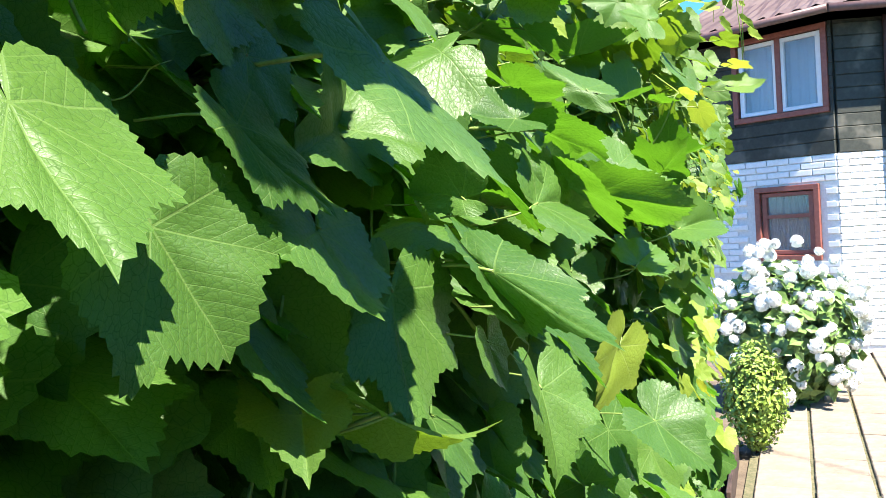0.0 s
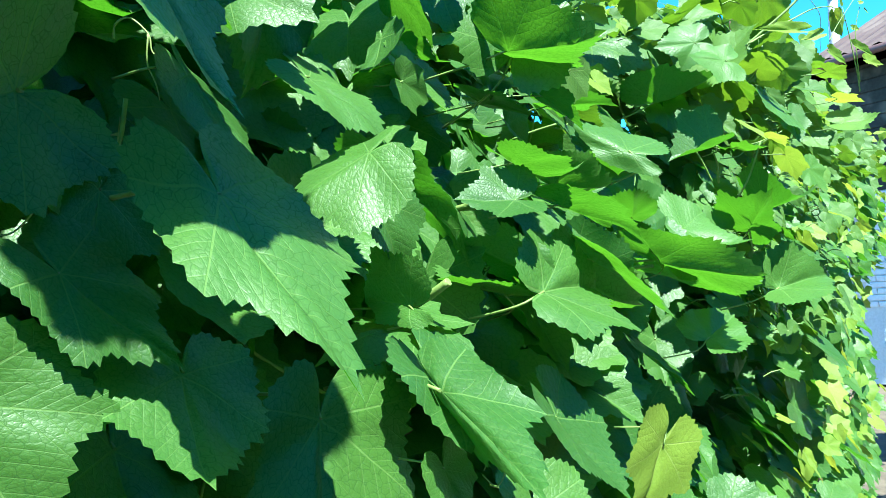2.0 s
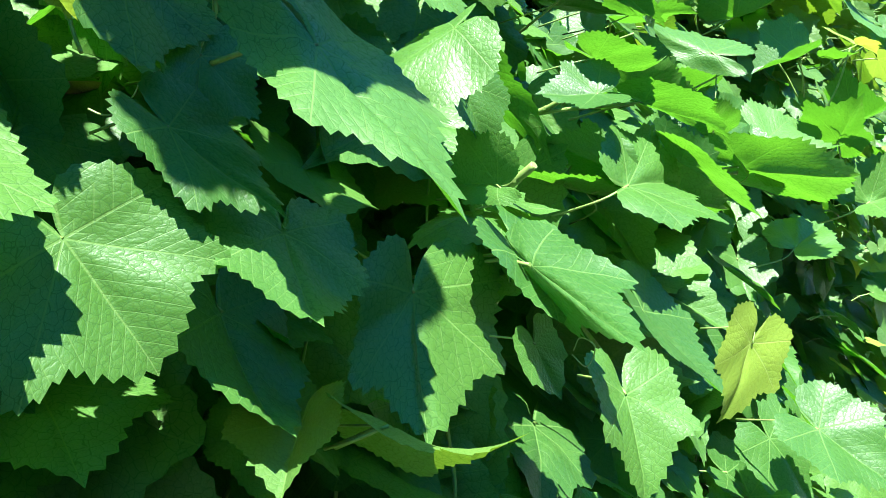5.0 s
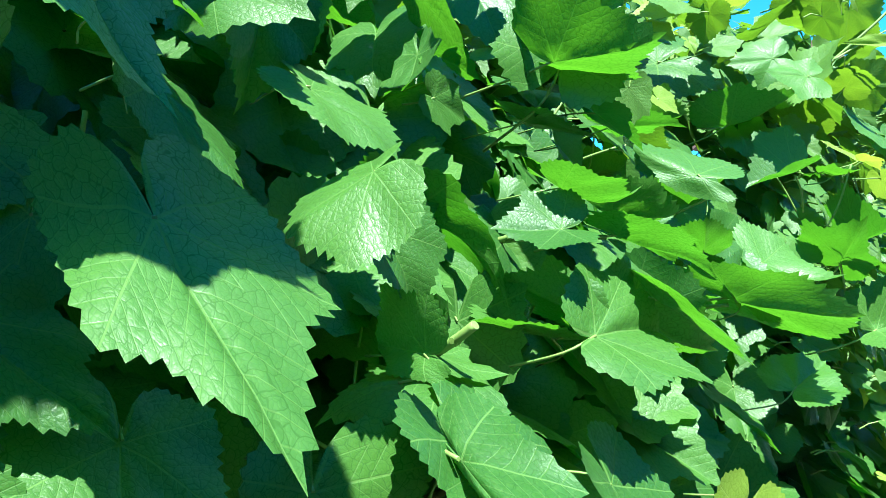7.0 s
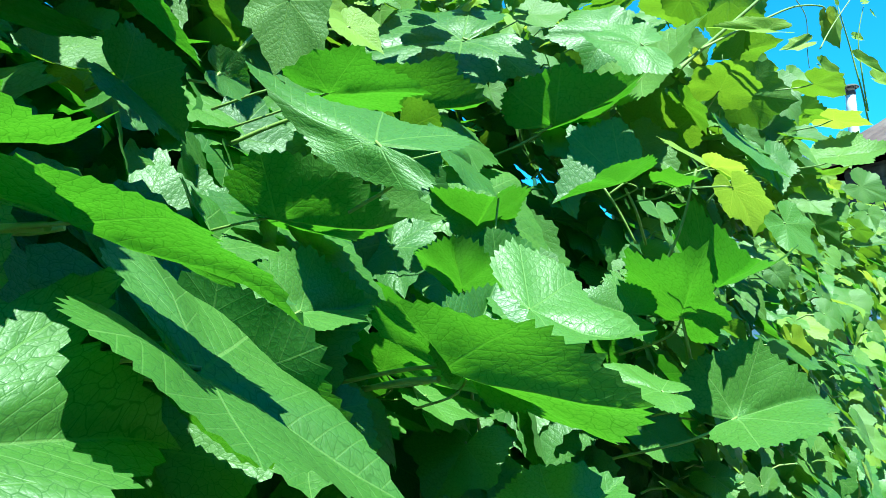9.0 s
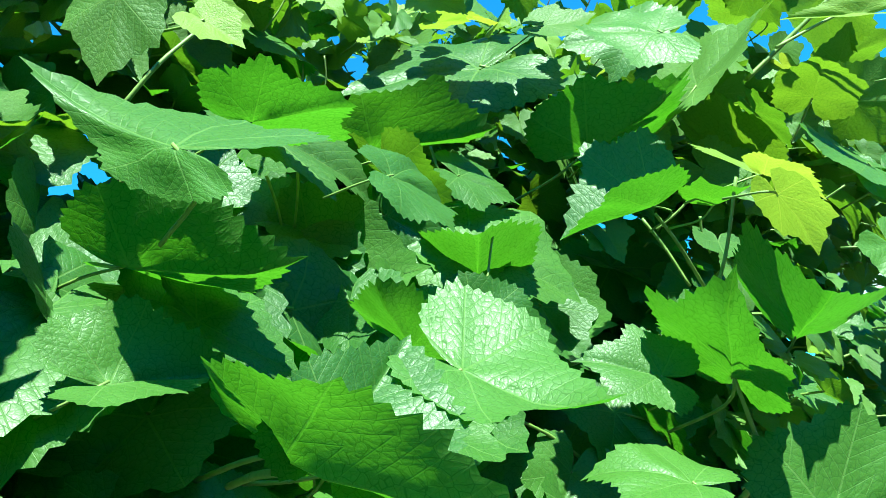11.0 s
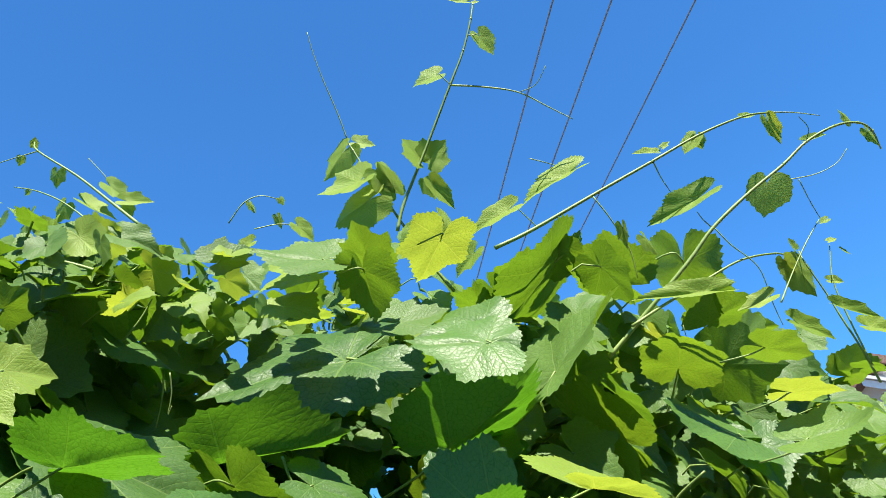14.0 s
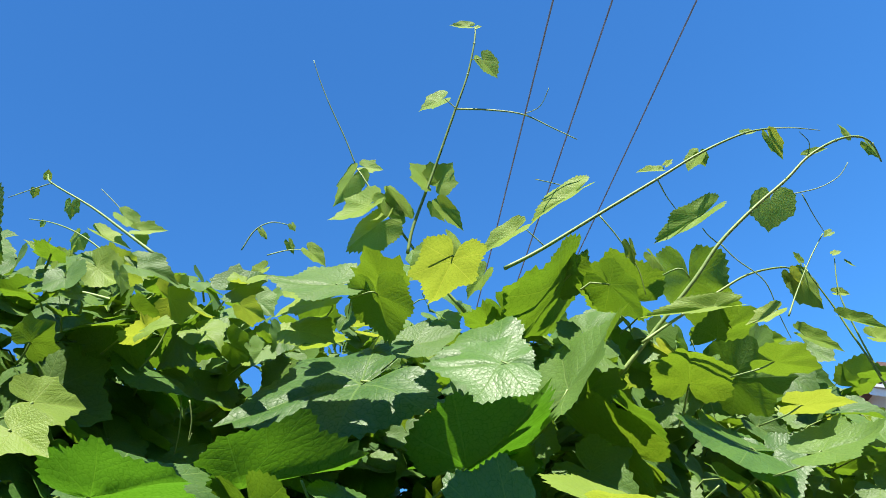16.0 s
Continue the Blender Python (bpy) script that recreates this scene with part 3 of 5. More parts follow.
def blade(rng, right, left, teeth, rings, lobe=1.0, curl=0.1):
    """Points, faces and blade coordinates of one leaf of length 1: tip on +y, petiole at the origin.
    right and left: where the two halves' side axes point (folded, swept or wide halves)."""
    n = teeth * 2
    outline = []
    wide = rng.uniform(0.94, 1.06)
    for i in range(-n, n + 1):
        a = i / n * 176.0
        r = radius(a, lobe)
        k = abs(i)
        bite = 0.031 * (0.3 + 1.3 * rng.random())
        big = 0.04 * rng.random() if k % 6 == 0 else 0.0
        if abs(a) < 168:
            r *= 1.0 + (bite + big if k % 2 == 0 else -bite * 0.8)
        skew = (0.6 if k % 2 else 0.0) * (1 if i < 0 else -1)
        a += skew
        outline.append((math.sin(radians(a)) * r * wide, math.cos(radians(a)) * r))
    p1, p2, p3, p4 = (rng.random() * 6 for _ in range(4))
    calm = 0.4 if curl < 0.05 else 1.0
    droop, wav = curl * rng.uniform(0.3, 1.6), rng.uniform(0.03, 0.075) * calm
    rim, lift = rng.uniform(-0.10, 0.14) * calm, rng.uniform(0.0, 0.14) * calm
    co, uv, fa = [], [], []

    def put(u, v):
        r = math.hypot(u, v)
        a = math.atan2(u, v)
        sx = right if u >= 0 else left
        w = abs(u)
        soft = w * w / (w + 0.05)
        x = (sx[0] if u >= 0 else -sx[0]) * w
        y = v + sx[1] * w
        z = sx[2] * soft
        z += -droop * r * r + wav * r * r * math.sin(3 * a + p1) + 0.55 * wav * r * r * math.sin(7 * a + p2) + 0.018 * math.sin(9 * u + p3) * math.sin(8 * v + p1)
        z += rim * (r / 0.75) ** 4 * (0.55 + 0.45 * math.sin(2 * a + p4))
        if v < 0.1:
            z += lift * (0.1 - v) * 1.6
        z -= 0.03 * math.exp(-(w / 0.04) ** 2)
        co.append((x, y, z))
        uv.append((u, v))

    put(0.0, 0.0)
    m = len(outline)
    for s in rings:
        for u, v in outline:
            put(u * s, v * s)
    for i in range(m - 1):
        fa.append((0, 1 + i + 1, 1 + i))
    for q in range(len(rings) - 1):
        b0, b1 = 1 + q * m, 1 + (q + 1) * m
        for i in range(m - 1):
            fa.append((b0 + i, b0 + i + 1, b1 + i + 1, b1 + i))
    return co, uv, fa


def mesh_of(name, co, uv, fa, material):
    me = bpy.data.meshes.new(name)
    me.from_pydata(co, [], fa)
    lay = me.uv_layers.new(name="blade")
    idx = np.empty(len(me.loops), dtype=np.int32)
    me.loops.foreach_get("vertex_index", idx)
    lay.data.foreach_set("uv", np.asarray(uv, dtype=np.float32)[idx].ravel())
    me.polygons.foreach_set("use_smooth", [True] * len(me.polygons))
    me.materials.append(material)
    me.update()
    return me


VINES = []
for y0, y1, words in ((-1.2, 0.92, "grape vine with large dark green leaves on the trellis"), (0.92, 2.0, "grape vine with glossy leaves and long free shoots"), (2.0, 4.3, "grape vine with pale young growth by the path")):
    v = thing("grape_vine", (-0.48, (y0 + y1) / 2, 0), words, "grapevine", "vines in the row")
    VINES.append((y0, y1, v))


def vine_at(y):
    for y0, y1, v in VINES:
        if y < y1:
            return v
    return VINES[-1][2]


RNG = random.Random(21)
PETIOLES = []


def adopt(ob, v):
    ob.parent = v
    ob.matrix_parent_inverse = Matrix.Translation(-v.location)
    return ob


def leaf(x, y, z, rx, ry, rz, length, ra, rb, rc, la, lb, lc, young=False, stalk=True, mid=False, lobe=0.0):
    """One leaf: petiole point, turn, length of the midrib, side axes of its two halves."""
    co, uv, fa = blade(RNG, (ra, rb, rc), (la, lb, lc), 23 if length > 0.05 else 10, (0.25, 0.5, 0.72, 0.9, 1.0) if length > 0.05 else (0.5, 1.0), RNG.uniform(0.2, 1.0) + lobe, 0.04 if young else 0.06)
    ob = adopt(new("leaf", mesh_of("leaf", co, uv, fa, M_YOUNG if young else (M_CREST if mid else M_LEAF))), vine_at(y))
    m = pose(x, y, z, rx, ry, rz)
    ob.matrix_basis = m @ Matrix.Diagonal((length, length, length, 1))
    if stalk:
        b = Vector((x, y, z))
        back = -(m.to_3x3() @ Vector((0, 1, 0)))
        L = length * RNG.uniform(0.6, 0.9)
        inward = Vector((-0.9, RNG.uniform(-0.3, 0.3), -0.25))
        PETIOLES.append((b, b + back * L * 0.35 + inward * L * 0.15 - Vector((0, 0, 0.006)), b + back * L * 0.5 + inward * L * 0.9, length, young))
    return ob


def cane(r0, r1, pts):
    bm = bmesh.new()
    line = smooth_line(pts, 5)
    tube(bm, line, r0, r1, 7)
    for p in pts[1:-1]:
        bmesh.ops.create_icosphere(bm, subdivisions=1, radius=(r0 + r1) * 0.62, matrix=Matrix.Translation(p))
    ob = part("cane", bm, M_CANE, vine_at(pts[0][1]))
    ob.matrix_parent_inverse = Matrix.Translation(-ob.parent.location)
    return ob


def tendril(r0, r1, pts):
    bm = bmesh.new()
    tube(bm, smooth_line(pts, 6), r0, r1, 5)
    ob = part("tendril", bm, M_TENDRIL, vine_at(pts[0][1]))
    ob.matrix_parent_inverse = Matrix.Translation(-ob.parent.location)
    return ob


# leaves of the front of the row
leaf(-0.202, 0.387, 1.712, -44, 6, -100, 0.126, 0.51, 0.08, -0.05, 0.85, -0.17, -0.35, lobe=0.45)
leaf(-0.277, 0.284, 1.629, -67, 23, -89, 0.075, 1.28, 0.47, 0.02, 1.15, 0.43, 0.37)
leaf(-0.213, 0.568, 1.585, -35, 45, -143, 0.131, 0.21, -0.17, -0.46, 0.40, -0.06, -0.33)
leaf(-0.270, 0.510, 1.576, -68, -17, -106, 0.103, 0.67, 0.35, -0.05, 1.25, -0.04, -0.14, lobe=0.5)
leaf(-0.322, 0.394, 1.581, -55, -18, -80, 0.095, 0.98, -0.03, 0.17, 0.93, -0.02, 0.14)
leaf(-0.283, 0.374, 1.726, -66, -18, -101, 0.059, 0.53, 0.28, -0.03, 0.95, 0.11, -0.01)
leaf(-0.265, 0.338, 1.681, -55, 30, -72, 0.072, 0.66, 0.17, 0.06, 0.72, 0.23, 0.08, lobe=0.5)
leaf(-0.233, 0.541, 1.750, -25, -34, 151, 0.062, 0.89, 0.24, -0.31, 1.10, 0.23, -0.62)
leaf(-0.380, 0.730, 1.761, -31, -28, -41, 0.107, 0.78, -0.14, 0.25, 0.83, -0.38, 0.21)
leaf(-0.257, 0.572, 1.721, -78, 17, -93, 0.054, 0.90, -0.08, 0.35, 0.92, 0.10, 0.37)
leaf(-0.239, 0.576, 1.644, 35, -71, 53, 0.057, 0.98, 0.12, 0.62, 0.47, 0.02, 0.15)
leaf(-0.274, 0.628, 1.624, 6, -18, 155, 0.081, 0.90, -0.06, -0.14, 1.09, -0.05, -0.23)
leaf(-0.279, 0.634, 1.641, -35, 14, -58, 0.048, 0.99, -0.08, 0.06, 0.91, -0.09, 0.00)
leaf(-0.300, 0.450, 1.804, -53, 23, -52, 0.069, 0.92, 0.35, -0.18, 0.97, 0.34, -0.20)
leaf(-0.286, 0.546, 1.815, -40, 24, -63, 0.070, 0.93, 0.12, -0.05, 0.97, 0.14, -0.05)
leaf(-0.268, 0.812, 1.879, -12, -37, -84, 0.098, 0.94, 0.07, 0.53, 0.91, 0.06, 0.53)
leaf(-0.263, 0.789, 1.661, 98, -58, 33, 0.065, 0.81, 0.27, 0.00, 0.42, -0.05, -1.12)
leaf(-0.296, 0.802, 1.640, 21, -13, 167, 0.087, 1.05, 0.24, 0.26, 0.83, 0.23, 0.12)
leaf(-0.205, 1.139, 1.555, 22, 31, -2, 0.068, 1.00, 0.02, 0.21, 0.94, -0.02, 0.16)
leaf(-0.265, 0.793, 1.764, -21, 7, -36, 0.067, 1.05, 0.12, 0.35, 0.94, 0.13, 0.25)
leaf(-0.248, 0.851, 1.723, -18, -6, -35, 0.094, 0.73, 0.19, 0.15, 0.31, 0.42, 0.10)
leaf(-0.255, 0.770, 1.727, 7, -47, 134, 0.057, 0.96, 0.06, 0.36, 0.93, 0.02, 0.33)
leaf(-0.350, 0.742, 1.856, -83, 73, -85, 0.046, 0.96, 0.03, 0.17, 0.85, 0.20, 0.22)
leaf(-0.331, 0.858, 1.846, -20, -3, -71, 0.066, 1.10, -0.06, 0.13, 0.91, -0.05, 0.04)
leaf(-0.274, 0.888, 1.844, -42, -7, -48, 0.055, 0.90, 0.10, 0.20, 0.97, 0.07, 0.26)
leaf(-0.408, 0.823, 1.900, -43, 45, -47, 0.079, 1.01, 0.34, 0.10, 0.88, 0.45, 0.05)
leaf(-0.357, 1.157, 1.662, 39, 11, 171, 0.069, 0.96, -0.08, -0.07, 0.95, -0.06, 0.15)
leaf(-0.393, 1.150, 1.894, -6, -21, -67, 0.088, 0.78, 0.10, 0.23, 1.00, 0.09, 0.47)
leaf(-0.171, 1.430, 1.830, -3, 11, -10, 0.070, 0.55, -0.22, 0.10, 1.13, -0.17, 0.70, young=True)
leaf(-0.136, 1.366, 1.792, -46, 6, -22, 0.043, 1.06, 0.22, -0.12, 0.77, 0.35, -0.08, young=True)
leaf(-0.242, 1.030, 1.791, 46, -47, 75, 0.092, 1.03, -0.11, -0.66, 0.34, -0.17, -0.21)
leaf(-0.305, 1.026, 1.901, -92, -13, -133, 0.050, 0.87, -0.02, -0.07, 0.94, 0.12, -0.09, mid=True)
leaf(-0.453, 1.449, 2.057, -12, -52, 159, 0.150, 0.93, -0.18, -0.00, 1.00, -0.13, 0.01)
leaf(-0.453, 1.187, 1.923, -25, 49, -36, 0.109, 1.00, 0.29, 0.13, 0.88, 0.41, 0.08, mid=True)
leaf(-0.628, 1.307, 2.173, -2, -20, -5, 0.095, 0.91, 0.04, -0.04, 0.99, 0.01, -0.03, mid=True)
leaf(-0.550, 1.221, 2.128, 19, 12, 116, 0.078, 0.88, 0.10, -0.81, 0.73, -0.04, -0.60, mid=True)
leaf(-0.566, 1.269, 2.185, 29, 2, 24, 0.061, 0.75, -0.10, 0.38, 1.00, -0.05, 0.78, mid=True)
leaf(-0.573, 1.273, 2.099, -46, -3, -49, 0.069, 0.98, -0.07, -0.65, 0.88, -0.08, -0.50)
leaf(-0.241, 1.859, 2.178, -54, 32, -13, 0.099, 0.93, 0.02, -0.01, 0.97, 0.02, 0.01, mid=True)
leaf(-0.294, 1.639, 2.143, -32, -8, 115, 0.121, 0.97, 0.04, -0.01, 0.93, 0.04, -0.01, mid=True)
leaf(-0.316, 1.211, 1.838, -15, 64, -10, 0.065, 1.08, 0.09, 0.25, 0.72, 0.24, 0.05)
leaf(-0.273, 0.211, 1.678, -45, 5, -103, 0.089, 0.47, 0.25, -0.13, 1.05, 0.17, -0.35)
leaf(-0.373, 0.303, 1.559, -30, 1, -102, 0.093, 0.84, 0.07, -0.02, 1.00, 0.11, -0.03, lobe=0.5)
leaf(-0.295, 0.421, 1.507, -21, 3, -145, 0.064, 0.91, -0.06, 0.62, 0.73, 0.03, 0.40, mid=True)
leaf(-0.261, 0.459, 1.499, -29, -26, -45, 0.083, 0.93, -0.02, -0.29, 0.96, -0.03, -0.31, mid=True)
leaf(-0.284, 1.757, 2.145, 34, 7, 148, 0.087, 0.93, 0.05, 0.28, 1.00, 0.08, 0.36, mid=True)
leaf(-0.299, 1.683, 1.941, 47, 11, 132, 0.098, 0.94, 0.21, 0.11, 0.97, 0.21, 0.16, mid=True)
leaf(-0.210, 1.766, 1.921, 33, -46, 132, 0.092, 0.95, 0.02, -0.12, 0.98, -0.01, -0.12)
leaf(-0.206, 1.794, 1.915, -66, -0, -128, 0.062, 0.90, 0.06, 0.01, 0.94, 0.02, 0.01)
leaf(-0.358, 1.056, 1.770, -12, -26, -34, 0.087, 0.76, 0.02, 0.35, 0.87, 0.21, 0.51)
leaf(-0.461, 1.306, 1.936, 4, -15, -41, 0.112, 0.68, 0.32, 0.44, 0.85, -0.17, 0.62)
leaf(-0.364, 1.494, 1.935, 8, -20, -94, 0.117, 0.72, -0.10, 0.51, 0.88, 0.11, 0.74)
leaf(-0.252, 1.410, 1.828, -8, -25, 134, 0.070, 1.04, 0.15, 1.34, 0.85, 0.14, 0.64)
leaf(-0.205, 1.401, 1.694, 25, -33, -164, 0.105, 1.02, 0.01, 0.19, 0.60, -0.07, 0.04)
leaf(-0.199, 1.491, 1.722, 9, -23, -144, 0.100, 0.86, 0.11, 0.73, 0.78, 0.06, 0.60)
leaf(-0.239, 1.107, 1.662, 61, 37, 59, 0.073, 1.03, 0.03, 0.31, 0.77, -0.17, 0.12)
leaf(-0.239, 1.185, 1.696, -31, 26, -81, 0.082, 0.86, 0.13, 0.13, 1.09, -0.31, 0.37)
leaf(-0.241, 1.082, 1.659, -22, -42, -71, 0.127, 0.61, 0.10, 0.12, 1.09, 0.32, 0.55)
leaf(-0.311, 1.030, 1.699, 10, 50, 6, 0.061, 0.79, -0.18, 0.52, 0.79, -0.13, 0.48)
leaf(-0.402, 1.363, 1.798, 20, -8, -133, 0.088, 0.90, -0.08, 0.67, 0.89, 0.15, 0.65)
leaf(-0.283, 1.575, 1.991, 48, 32, -36, 0.105, 0.90, -0.10, 0.16, 1.02, -0.12, 0.26, mid=True)
leaf(-0.214, 1.398, 1.957, 13, -60, 123, 0.062, 0.94, 0.05, -0.08, 1.06, -0.10, -0.10)
leaf(-0.239, 0.903, 1.663, -38, 25, -54, 0.109, 1.01, -0.20, 0.44, 0.84, -0.51, 0.16)
leaf(-0.242, 1.370, 1.696, 41, -54, 107, 0.057, 1.00, 0.08, 0.21, 0.92, 0.07, 0.15)
leaf(-0.205, 1.328, 1.628, 27, -21, 112, 0.060, 0.92, 0.10, 0.02, 0.98, 0.07, 0.03)
leaf(-0.321, 1.220, 1.725, 26, -10, -157, 0.059, 0.97, 0.05, 0.42, 0.85, 0.06, 0.28)
leaf(-0.239, 0.779, 1.640, 9, 60, -7, 0.103, 1.05, 0.48, 0.37, 1.04, 0.77, 0.12, lobe=0.5)
leaf(-0.291, 0.338, 1.777, -67, -67, -90, 0.102, 0.89, -0.05, 0.56, 0.86, 0.09, 0.21)
leaf(-0.260, 0.244, 1.776, -42, 5, -9, 0.067, 0.92, -0.04, 0.02, 0.97, -0.03, 0.03, young=True)
leaf(-0.306, 0.530, 1.876, -95, -8, -90, 0.071, 0.81, 0.02, 0.48, 0.84, -0.15, 0.24)
leaf(-0.193, 0.347, 1.820, -68, 17, -59, 0.081, 0.93, 0.14, 0.07, 0.95, 0.03, 0.08)
leaf(-0.237, 0.603, 1.587, -43, 12, -74, 0.101, 0.94, 0.00, 0.15, 0.94, 0.00, 0.15)
leaf(-0.236, 0.772, 1.526, -54, 11, -75, 0.097, 0.83, 0.00, 0.18, 0.83, 0.00, 0.18)
leaf(-0.279, 0.845, 1.889, 72, 28, 34, 0.118, 0.83, 0.00, 0.41, 0.83, 0.00, 0.41)
leaf(-0.424, 0.359, 1.553, -106, 11, -162, 0.107, 1.00, 0.00, -0.02, 1.00, 0.00, -0.02)
leaf(-0.342, 0.431, 1.506, -41, 1, -131, 0.064, 0.90, 0.00, 0.13, 0.90, 0.00, 0.13)
leaf(-0.218, 0.690, 1.468, -66, -8, -109, 0.085, 0.92, 0.00, 0.38, 0.92, 0.00, 0.38)
leaf(-0.190, 0.907, 1.472, -97, -26, -108, 0.084, 0.93, 0.00, 0.14, 0.93, 0.00, 0.14, young=True)
leaf(-0.225, 0.581, 1.528, -78, 14, -92, 0.042, 0.95, 0.00, 0.04, 0.95, 0.00, 0.04)
leaf(-0.179, 1.048, 1.351, -42, 25, -105, 0.096, 0.92, 0.00, 0.28, 0.92, 0.00, 0.28)
leaf(-0.255, 0.396, 1.624, -51, -16, -102, 0.073, 0.94, 0.00, -0.00, 0.94, 0.00, -0.00)
leaf(-0.394, 0.373, 1.825, -62, 20, 14, 0.090, 0.94, 0.00, -0.03, 0.94, 0.00, -0.03)
leaf(-0.335, 0.570, 1.891, -80, -20, -165, 0.074, 0.92, 0.00, 0.14, 0.92, 0.00, 0.14)
leaf(-0.186, 1.456, 1.595, 20, 53, -23, 0.113, 0.69, 0.00, 0.56, 0.69, 0.00, 0.56)
leaf(-0.322, 1.279, 1.742, -47, 70, -77, 0.065, 0.89, 0.00, 0.25, 0.89, 0.00, 0.25)
leaf(-0.338, 1.096, 1.635, -43, 35, -54, 0.059, 0.95, 0.00, 0.01, 0.95, 0.00, 0.01)
leaf(-0.338, 1.184, 1.639, -25, 22, -60, 0.050, 0.95, 0.00, 0.01, 0.95, 0.00, 0.01)
leaf(-0.347, 0.934, 1.833, -72, 62, -72, 0.052, 0.86, 0.00, 0.53, 0.86, 0.00, 0.53)
leaf(-0.279, 0.949, 1.822, -136, 83, -135, 0.025, 0.88, 0.00, 0.32, 0.88, 0.00, 0.32)
leaf(-0.444, 1.308, 1.907, -37, 12, 9, 0.085, 0.95, 0.00, -0.02, 0.95, 0.00, -0.02, mid=True)
leaf(-0.353, 1.045, 2.073, -65, 31, 16, 0.057, 0.94, 0.00, 0.10, 0.94, 0.00, 0.10, mid=True)
leaf(-0.140, 1.550, 1.783, -70, 30, -115, 0.046, 0.95, 0.00, 0.05, 0.95, 0.00, 0.05)
leaf(-0.203, 1.411, 1.813, -4, 7, -113, 0.039, 0.80, 0.00, 0.67, 0.80, 0.00, 0.67)
leaf(-0.416, 1.369, 1.904, -37, 52, -56, 0.062, 0.95, 0.00, 0.00, 0.95, 0.00, 0.00)
leaf(-0.290, 1.067, 1.891, -63, 42, -98, 0.028, 0.92, 0.00, 0.22, 0.92, 0.00, 0.22, young=True)
leaf(-0.288, 0.937, 1.655, -44, -32, -19, 0.093, 0.93, 0.00, 0.38, 0.93, 0.00, 0.38)
leaf(-0.372, 1.367, 2.113, 15, -53, 130, 0.067, 0.94, 0.00, 0.07, 0.94, 0.00, 0.07, mid=True)
leaf(-0.396, 1.367, 2.107, 1, -50, 131, 0.050, 0.94, 0.00, 0.10, 0.94, 0.00, 0.10, young=True)
leaf(-0.345, 1.404, 2.109, 24, -8, -152, 0.045, 0.92, 0.00, 0.23, 0.92, 0.00, 0.23, mid=True)
leaf(-0.314, 1.478, 2.139, -19, 3, 72, 0.066, 0.95, 0.00, 0.07, 0.95, 0.00, 0.07, young=True)
leaf(-0.337, 1.389, 2.086, -37, 13, 28, 0.051, 0.95, 0.00, 0.10, 0.95, 0.00, 0.10, mid=True)
leaf(-0.357, 1.442, 2.052, 7, 57, -38, 0.050, 0.94, 0.00, 0.11, 0.94, 0.00, 0.11, mid=True)
leaf(-0.333, 1.089, 1.929, 22, 76, 23, 0.033, 0.92, 0.00, 0.21, 0.92, 0.00, 0.21, young=True)
leaf(-0.095, 1.643, 1.904, -12, -6, -56, 0.042, 0.94, 0.00, 0.06, 0.94, 0.00, 0.06, young=True)
leaf(-0.092, 1.628, 1.859, -1, 41, -71, 0.056, 0.94, 0.00, 0.12, 0.94, 0.00, 0.12, mid=True)
leaf(-0.115, 1.677, 1.961, -17, -9, -38, 0.042, 0.94, 0.00, 0.10, 0.94, 0.00, 0.10, mid=True)
leaf(-0.548, 1.384, 2.131, 47, 51, 7, 0.061, 0.94, 0.00, 0.12, 0.94, 0.00, 0.12, young=True)
leaf(-0.357, 1.090, 1.984, 18, -44, -82, 0.026, 0.91, 0.00, 0.20, 0.91, 0.00, 0.20, mid=True)
leaf(-0.440, 1.294, 2.127, 60, 58, 32, 0.042, 0.92, 0.00, 0.21, 0.92, 0.00, 0.21, mid=True)
leaf(-0.280, 1.477, 2.017, -7, -71, 140, 0.071, 0.97, 0.00, -0.09, 0.97, 0.00, -0.09)

# unseen leaves added above the view, set to cast shade on the front
leaf(-0.153, 0.302, 2.061, 26, -16, 172, 0.066, 0.95, 0.00, 0.15, 0.95, 0.00, 0.15)
leaf(-0.188, 0.446, 2.147, 32, -1, 93, 0.082, 0.95, 0.00, 0.15, 0.95, 0.00, 0.15)
leaf(-0.094, 0.348, 2.069, -50, -6, -121, 0.083, 0.95, 0.00, 0.15, 0.95, 0.00, 0.15)
leaf(-0.037, 0.232, 2.144, 7, -36, 119, 0.080, 0.95, 0.00, 0.15, 0.95, 0.00, 0.15)
leaf(-0.221, 0.476, 2.071, 7, 22, -18, 0.070, 0.95, 0.00, 0.15, 0.95, 0.00, 0.15)
leaf(-0.217, 0.321, 2.051, -20, 60, -48, 0.057, 0.95, 0.00, 0.15, 0.95, 0.00, 0.15)
leaf(-0.026, 0.251, 2.151, -9, 43, -45, 0.057, 0.95, 0.00, 0.15, 0.95, 0.00, 0.15)
leaf(-0.224, 0.398, 2.092, -15, 7, -24, 0.066, 0.95, 0.00, 0.15, 0.95, 0.00, 0.15)
leaf(-0.240, 0.394, 2.163, 29, 20, 43, 0.082, 0.95, 0.00, 0.15, 0.95, 0.00, 0.15)
leaf(-0.073, 0.299, 1.989, -4, 7, -39, 0.070, 0.95, 0.00, 0.15, 0.95, 0.00, 0.15)
leaf(-0.007, 0.321, 2.136, -36, 31, -50, 0.057, 0.95, 0.00, 0.15, 0.95, 0.00, 0.15)
leaf(-0.027, 0.286, 2.076, 1, 50, 7, 0.070, 0.95, 0.00, 0.15, 0.95, 0.00, 0.15)
